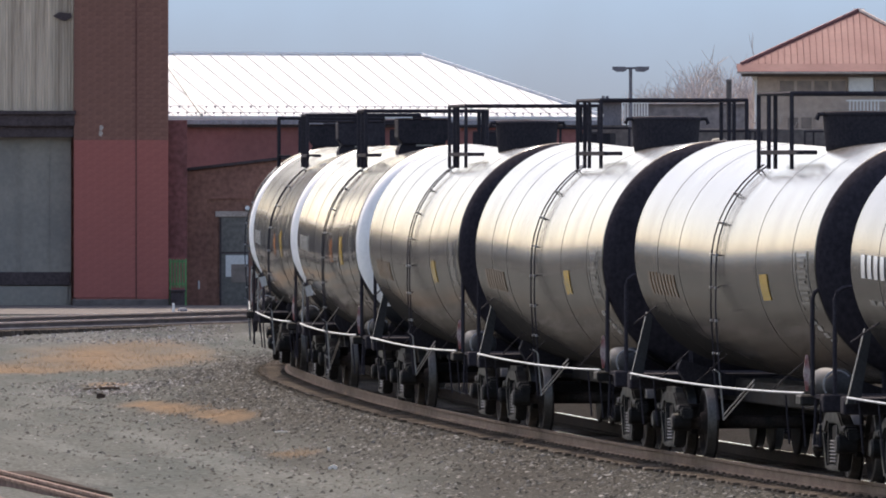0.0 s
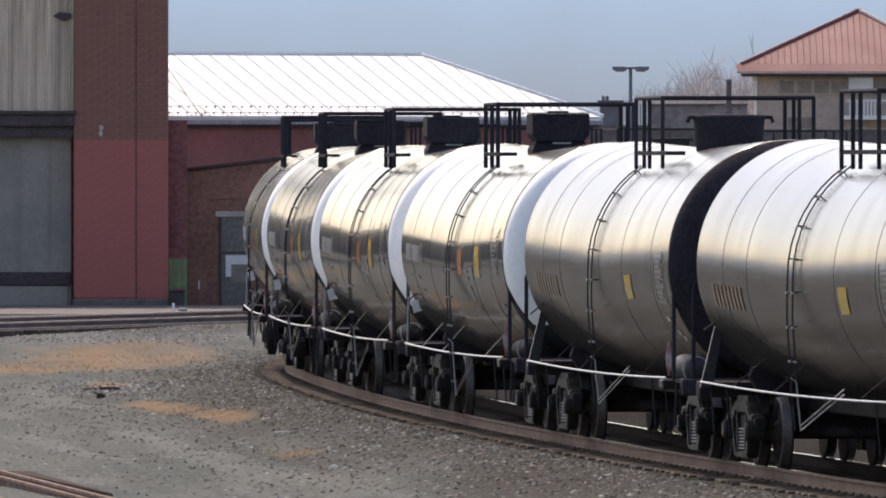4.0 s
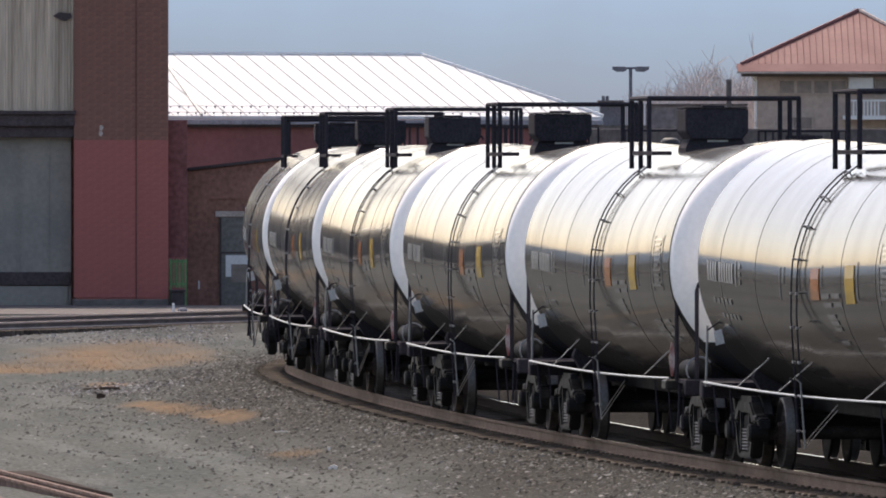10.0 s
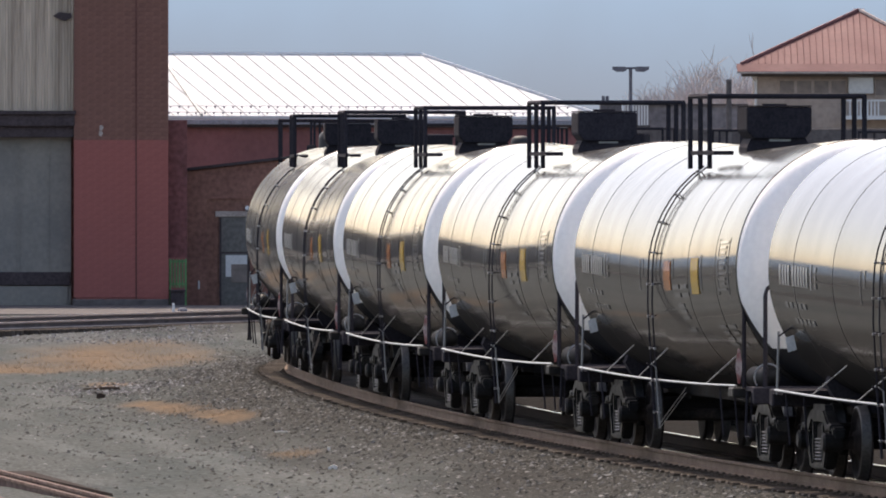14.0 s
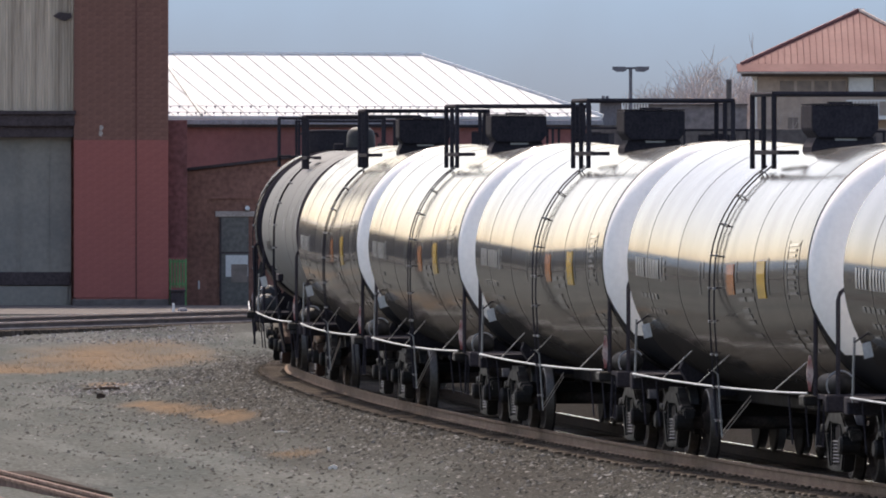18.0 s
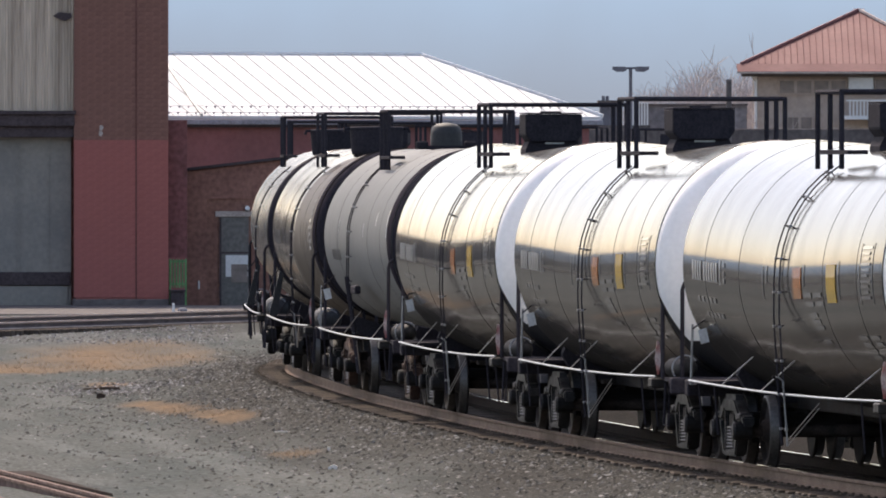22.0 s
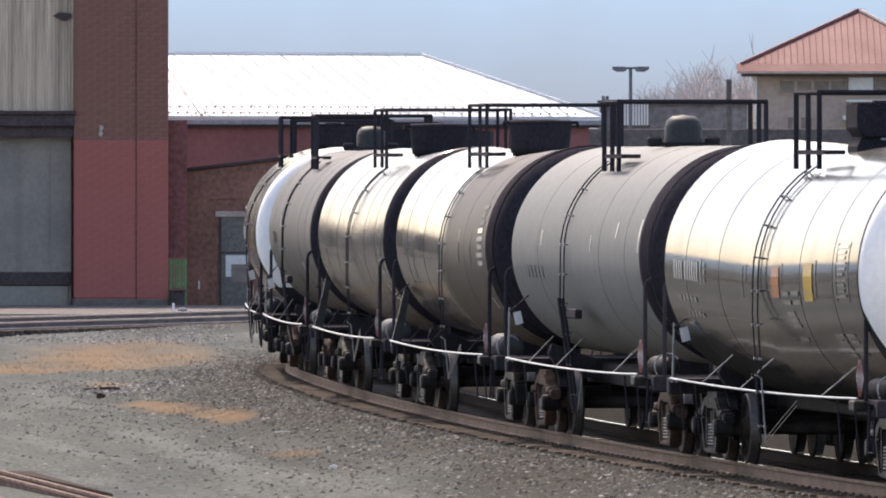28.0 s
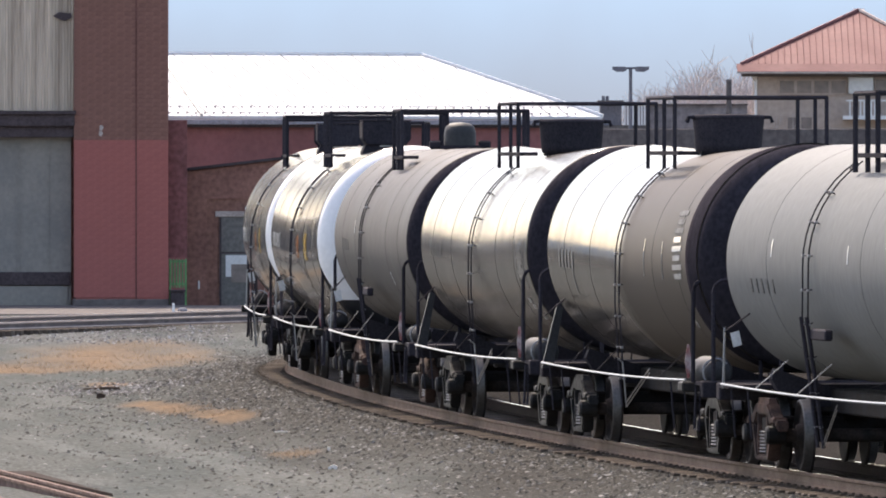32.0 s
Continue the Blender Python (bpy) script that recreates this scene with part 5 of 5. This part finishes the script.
def stencils(car, kind):
    """Placards and rows of stencil marks on the seen side, as bars."""
    def bar(key, x, top, bottom, w, mat, name="stencil_mark"):
        part(name, shared("%s_%s" % (kind, key), lambda: patch_bm(x, top, bottom, w, kind, n=3), mat), None, car)

    def rows(key, x0, n, pitch, top, bottom, w, mat):
        for i in range(n):
            bar("%s%d" % (key, i), x0 + i * pitch, top, bottom, w, mat)

    if kind == "white_head":
        bar("orange", 1.5, 0.14, -0.24, 0.60, ORANGE, "orange_placard")
        bar("yellow", 4.05, 0.16, -0.30, 0.66, YELLOW, "yellow_placard")
        rows("mark", -6.85, 4, 0.20, 0.10, -0.15, 0.11, STENCIL)
        rows("number", -5.92, 6, 0.20, 0.10, -0.15, 0.11, STENCIL)
        bar("stripe", -4.62, 0.14, -0.17, 0.05, STENCIL)
        for j in range(3):
            bar("class%d" % j, -4.32, 0.11 - 0.10 * j, 0.05 - 0.10 * j, 0.16, DULLWHITE)
        rows("limit", -6.6, 5, 0.32, -0.36, -0.43, 0.22, DULLWHITE)
        rows("lightweight", -6.2, 5, 0.30, -0.56, -0.63, 0.20, DULLWHITE)
        bar("tare", -6.3, -0.72, -0.76, 0.4, DULLWHITE)
        for j, (top, n) in enumerate(((-0.17, 2), (-0.28, 2), (-0.42, 1), (-0.50, 1), (-0.58, 1), (-0.76, 1))):
            rows("note%d_" % j, 2.25 + 0.1 * j, n, 0.75, top, top - 0.055, 0.55, DULLWHITE)
        for j in range(4):
            rows("test%d_" % j, 5.5 + 0.08 * j, 2, 0.85, -0.72 - 0.09 * j, -0.77 - 0.09 * j, 0.6 - 0.1 * (j % 2), DULLWHITE)
        for j in range(10):
            bar("data%d" % j, 6.6 - 0.06 * (j % 2), 0.36 - 0.066 * j, 0.325 - 0.066 * j, 0.72 - 0.16 * (j % 3), DULLWHITE)
        bar("frame_l", 6.15, 0.40, -0.33, 0.04, DULLWHITE)
        bar("frame_r", 7.05, 0.40, -0.33, 0.04, DULLWHITE)
        # two drips; the bars beside the placards are a painted reflection
        for x, top, low in ((-1.15, 0.14, -0.26), (-0.85, 0.16, -0.05), (2.0, 0.18, -0.10), (4.62, 0.20, -0.26)):
            bar("drip%d" % (x * 10), x, top, low, 0.045, DULLWHITE, "drip_streak")
    elif kind in ("black_head", "black_wide", "black_lettered", "glossy"):
        if kind == "black_lettered":
            rows("mark", -6.9, 4, 0.42, 0.12, -0.16, 0.24, WHITE)
            rows("number", -4.9, 5, 0.42, 0.12, -0.16, 0.24, WHITE)
            rows("limit", -6.6, 3, 0.5, -0.42, -0.48, 0.36, DULLWHITE)
        elif kind != "glossy":
            bar("yellow", 3.6, -0.13, -0.46, 0.62, YELLOW, "yellow_placard")
            rows("lease", -6.5, 8, 0.31, -0.22, -0.52, 0.20, OCHRE)
        else:
            rows("faded", -6.2, 5, 0.36, 0.06, -0.16, 0.15, DULLWHITE)
        for j in range(10):
            bar("data%d" % j, 6.75 - 0.05 * (j % 2), 0.10 - 0.066 * j, 0.065 - 0.066 * j, 0.80 - 0.18 * (j % 3), DULLWHITE)
        bar("frame_l", 6.25, 0.13, -0.60, 0.04, DULLWHITE)
        bar("frame_r", 7.2, 0.13, -0.60, 0.04, DULLWHITE)
        for j in range(4):
            bar("capacity%d" % j, 6.6 + 0.16 * j, -0.72 - 0.10 * j, -0.79 - 0.10 * j, 0.26, STENCIL)
    elif kind == "grey":
        rows("faded", -5.9, 5, 0.42, -0.20, -0.38, 0.16, FADED)
        for x, t in ((-4.2, 0.3), (1.5, 0.25), (4.2, 0.45)):
            bar("tick%d" % x, x, t, t - 0.22, 0.05, WHITE)
        bar("edge", 6.65, 0.5, 0.05, 0.06, WHITE)
    elif kind == "stained":
        rows("faded", -6.4, 5, 0.36, 0.05, -0.20, 0.16, DULLWHITE)
        for x, t in ((-5.0, -0.05), (2.6, 0.3), (4.4, 0.25)):
            bar("tick%d" % x, x, t, t - 0.5, 0.06, DULLWHITE)
        for j in range(8):
            bar("data%d" % j, 5.75 + 0.02 * j, 0.65 - 0.12 * j, 0.58 - 0.12 * j, 0.85 - 0.2 * (j % 2), STENCIL if j > 2 else FADED)
        bar("capacity", 6.0, -0.75, -0.95, 0.10, STENCIL)
    else:
        rows("faded", -5.9, 4, 0.4, 0.0, -0.2, 0.16, FADED)
        for x, t in ((-3.2, 0.3), (3.5, -0.5)):
            bar("tick%d" % x, x, t, t - 0.22, 0.06, WHITE)


def under_parts(car, thick_end):
    part("centre_sill", shared("centre_sill", lambda: box(-8.55, 8.55, -0.28, 0.28, 0.72, 1.02, None, 0.02), UNDER), None, car)
    for s in (-1, 1):
        part("end_sill", shared("end_sill%d" % s, lambda: box(min(s * 8.2, s * 8.45), max(s * 8.2, s * 8.45), -1.5, 1.5, 0.86, 1.08, None, 0.02), BLACK), None, car)
        part("end_deck", shared("end_deck%d" % s, lambda: box(min(s * 7.4, s * 8.2), max(s * 7.4, s * 8.2), -1.5, 1.5, 1.02, 1.07), BLACK), None, car)
        part("saddle", shared("saddle%d" % s, lambda: slab([(-0.95, 0.98), (-1.05, 1.15), (-1.0, 1.28), (0, 0.95), (1.0, 1.28), (1.05, 1.15), (0.95, 0.98), (0.5, 0.8), (-0.5, 0.8)], "x", s * BOGIE - 0.12, s * BOGIE + 0.12), BLACK), None, car)
        part("coupler", shared("coupler%d" % s, lambda: box(min(s * 8.5, s * 9.0), max(s * 8.5, s * 9.0), -0.12, 0.12, 0.74, 0.98, box(s * 8.98 - 0.10, s * 8.98 + 0.10, -0.20, 0.20, 0.70, 1.02), 0.03), UNDER), None, car)
        # side pipe with its struts
        part("side_pipe", shared("side_pipe%d" % s, lambda: tube([(-7.4 + 15.0 * k / 10, s * 1.60, 1.035 + 0.045 * (k / 5 - 1) ** 2) for k in range(11)], 0.016), PIPE), None, car, "bare steel pipe rail")
        for i, (x, dx) in enumerate(((-4.9, 1.5), (-1.6, 1.5), (4.7, 1.6))):
            part("strut", shared("strut%d_%d%d" % (s, i, thick_end), lambda: tube([(x, s * 1.58, 1.05), (x + dx, s * 1.40, 1.44)], 0.008, None, 5), BLACK if thick_end else PIPE), None, car)
        for i, x in enumerate((-6.9, -5.6, 5.8, 7.1)):
            part("hanger", shared("hanger%d_%d" % (s, i), lambda: tube([(x, s * 1.55, 1.03), (x, s * 1.5, 0.42)], 0.013, None, 5), BLACK), None, car)
        # tall grab hoops by the leading end
        for i, (x, top, out) in enumerate(((7.75, 2.38, 1.52), (8.35, 2.38, 1.34))):
            part("grab_hoop", shared("grab_hoop%d_%d" % (s, i), lambda: tube([(x, s * out, 1.05), (x, s * out, top - 0.16), (x, s * (out - 0.03), top - 0.07), (x, s * (out - 0.10), top - 0.015), (x, s * (out - 0.2), top), (x, s * (out - 0.75), top), (x, s * (out - 0.85), top - 0.05), (x, s * (out - 0.88), top - 0.15), (x, s * (out - 0.88), 1.05)], 0.028), BLACK), None, car)
        # corner post with its arm by the trailing end
        if thick_end:
            part("corner_brace", shared("corner_brace%d" % s, lambda: slab([(s * 1.58, 1.0), (s * 1.42, 1.0), (s * 1.28, 1.85), (s * 1.36, 1.90)], "x", -7.66, -7.56), PLATE), None, car)
        else:
            part("corner_post", shared("corner_post%d" % s, lambda: tube([(-7.5, s * 1.56, 1.02), (-7.5, s * 1.54, 1.80)], 0.016), PIPE), None, car)
        if not thick_end:
            part("route_card", shared("route_card%d" % s, lambda: slab([(s * 1.40, 1.58), (s * 1.51, 1.55), (s * 1.55, 1.73), (s * 1.44, 1.76)], "x", -7.0, -6.985), WHITE), None, car, "small white route card")
        part("post_arm", shared("post_arm%d" % s, lambda: tube([(-7.5, s * 1.54, 1.74), (-6.4, s * 1.40, 1.98)], 0.012, None, 5), BLACK), None, car)
        part("sill_step", shared("sill_step%d" % s, lambda: tube([(7.9, s * 1.5, 1.0), (7.9, s * 1.52, 0.45), (8.3, s * 1.52, 0.45), (8.3, s * 1.5, 1.0)], 0.02, None, 5), BLACK), None, car)
        part("corner_bracket", shared("corner_bracket%d" % s, lambda: box(7.3, 7.7, min(s * 1.42, s * 1.66), max(s * 1.42, s * 1.66), 0.93, 1.06, None, 0.02), FRAME_GREY), None, car)
    rr = 0.2 if thick_end else 0.135
    part("air_reservoir", shared("air_reservoir%d" % thick_end, lambda: turned([(-0.40, 0), (-0.38, rr * 0.6), (-0.32, rr * 0.88), (-0.25, rr), (0.25, rr), (0.32, rr * 0.88), (0.38, rr * 0.6), (0.40, 0)], 20,
         m=Matrix.Translation((7.75, -1.28, 1.19)) @ Matrix.Rotation(math.radians(12), 4, "Z")), PLATE if thick_end else FRAME_GREY, True), None, car)
    # pale arc added where the reservoir's upper-left rim catches light
    part("reservoir_strap", shared("reservoir_strap", lambda: tube([(8.10, -1.27 - 0.17 * math.cos(a), 1.19 + 0.17 * math.sin(a)) for a in (math.pi * k / 10 for k in range(-2, 9))], 0.014, None, 5), PIPE), None, car, "pale arc drawn for the lit reservoir rim")
    part("brake_cylinder", shared("brake_cylinder", lambda: turned([(-0.4, 0), (-0.4, 0.2), (0.35, 0.2), (0.4, 0.06), (0.7, 0.05), (0.7, 0)], 16, m=Matrix.Translation((4.2, 0.5, 0.72))), UNDER), None, car)
    part("outlet_valve", shared("outlet_valve", lambda: turned([(0.35, 0.08), (0.45, 0.16), (0.75, 0.18), (0.95, 0.30)], 16, m=UP), UNDER), None, car)
    part("brake_rod", shared("brake_rod", lambda: tube([(-6.4, 0.35, 0.62), (4.0, 0.35, 0.62)], 0.025, None, 5), UNDER), None, car)
    part("reflector", shared("reflector", lambda: slab([(-1.545, 1.10), (-1.52, 1.10), (-1.485, 1.32), (-1.52, 1.54), (-1.545, 1.54), (-1.575, 1.32)], "x", 7.36, 7.375), REDCARD), None, car, "red and white reflector strip")


END_BAND = {"grey": 6.8, "stained": 6.7}
SEAMS = {"black_head": (-5.6, -3.7, 3.0, 6.0), "black_wide": (-5.6, -3.7, 3.0, 6.0), "grey": (-4.6, 2.4, 5.2)}
KINDS = {
    "white_head": (PAINT, HEAD_WHITE, "box", "pipe", FRAME_GREY, False, "glossy black tank car with white ends and a square housing"),
    "black_head": (PAINT_SATIN, HEAD_BLACK, "bowl", "plain", FRAME_GREY, True, "glossy black tank car with matt black ends and a bowl housing"),
    "black_wide": (PAINT_SATIN, HEAD_BLACK, "bowl", "plain", FRAME_GREY, True, "wide glossy black tank car with black ends, bowl housing"),
    "black_lettered": (PAINT_SATIN, HEAD_BLACK, "bowl", "plain", FRAME_GREY, True, "black tank car with bright white lettering and black ends"),
    "grey": (PAINT_GREY, HEAD_BLACK, "dome", "old", FRAME_RUST, False, "chalky grey tank car with black ends and a small dome"),
    "stained": (PAINT_STAINED, HEAD_BLACK, "bowl", "worn", FRAME_GREY, True, "black tank car with broad brown spill stains and black ends"),
    "glossy": (PAINT_DULL, HEAD_BLACK, "bowl", "worn", FRAME_GREY, True, "glossy dark tank car with faded lettering and black ends"),
    "taupe": (PAINT_TAUPE, HEAD_BLACK, "dome", "old", FRAME_RUST, False, "dull taupe tank car with black ends and a small dome"),
}


def tank_car(kind):
    paint, head, top, rail, frame_mat, thick, label = KINDS[kind]
    car = thing("tank_car", label, "tank car", group="tank cars of the train")
    part("tank", shared("tank_" + kind, lambda: tank_bm(kind), paint, True), None, car)
    hm = shared("head_" + kind, lambda: head_bm(kind), head, True)
    part("tank_head", hm, None, car)
    part("tank_head", hm, None, car, at=pose(0, 0, 0, 0, 0, 180))
    for i, x in enumerate(SEAMS.get(kind, (-5.9, -3.1, 3.4, 5.9))):
        part("seam_band", shared("seam_%s%d" % (kind, i), lambda: ring_bm(x, kind, 0.012, 0.003), SEAMLINE, True), None, car)
    if kind in END_BAND:
        part("end_band", shared("end_band_" + kind, lambda: band_bm(kind, END_BAND[kind]), HEAD_BLACK, True), None, car, "matt black end band")
    railing_parts(car, rail)
    housing(car, top, kind)
    for s in (-1, 1):
        ladder(car, s, kind)
    stencils(car, kind)
    under_parts(car, thick)
    for sx in (-1, 1):
        bogie(car, sx, frame_mat, kind if frame_mat is FRAME_RUST else "")
    return car


ORDER = {4: "black_lettered", 3: "black_head", 2: "black_wide", 1: "black_wide", -7: "grey", -8: "stained", -9: "glossy", -10: "taupe"}
PITCH = 18.12
TRAIN = []


def make_train():
    first = {}
    for i in range(4, -15, -1):
        kind = ORDER.get(i, "white_head")
        if kind not in first:
            first[kind] = car = tank_car(kind)
        else:
            car = copy_thing(first[kind], Matrix())
        TRAIN.append((i, car))


make_train()


def car_pose(i, t):
    q = gone(t) + i * PITCH
    a, b = on_line(q - BOGIE), on_line(q + BOGIE)
    c, d = (a + b) / 2, b - a
    return Matrix.Translation(c) @ Matrix.Rotation(math.atan2(d.y, d.x), 4, "Z")


def motions():
    for i, car in TRAIN:
        walk(car, [(t, car_pose(i, t)) for t in range(33)])
        start = gone(0)
        times = [k * 0.1 for k in range(321)]
        spins = [(gone(t) - start) / WR for t in times]
        for truck in car.children:
            if not truck.name.startswith("bogie"):
                continue
            for w in truck.children:
                if w.name.startswith("wheelset"):
                    x = w.matrix_basis.translation.x
                    walk(w, [(t, pose(x, 0, WR, 0, math.degrees(a), 0)) for t, a in zip(times, spins)])

brickwork()
motions()
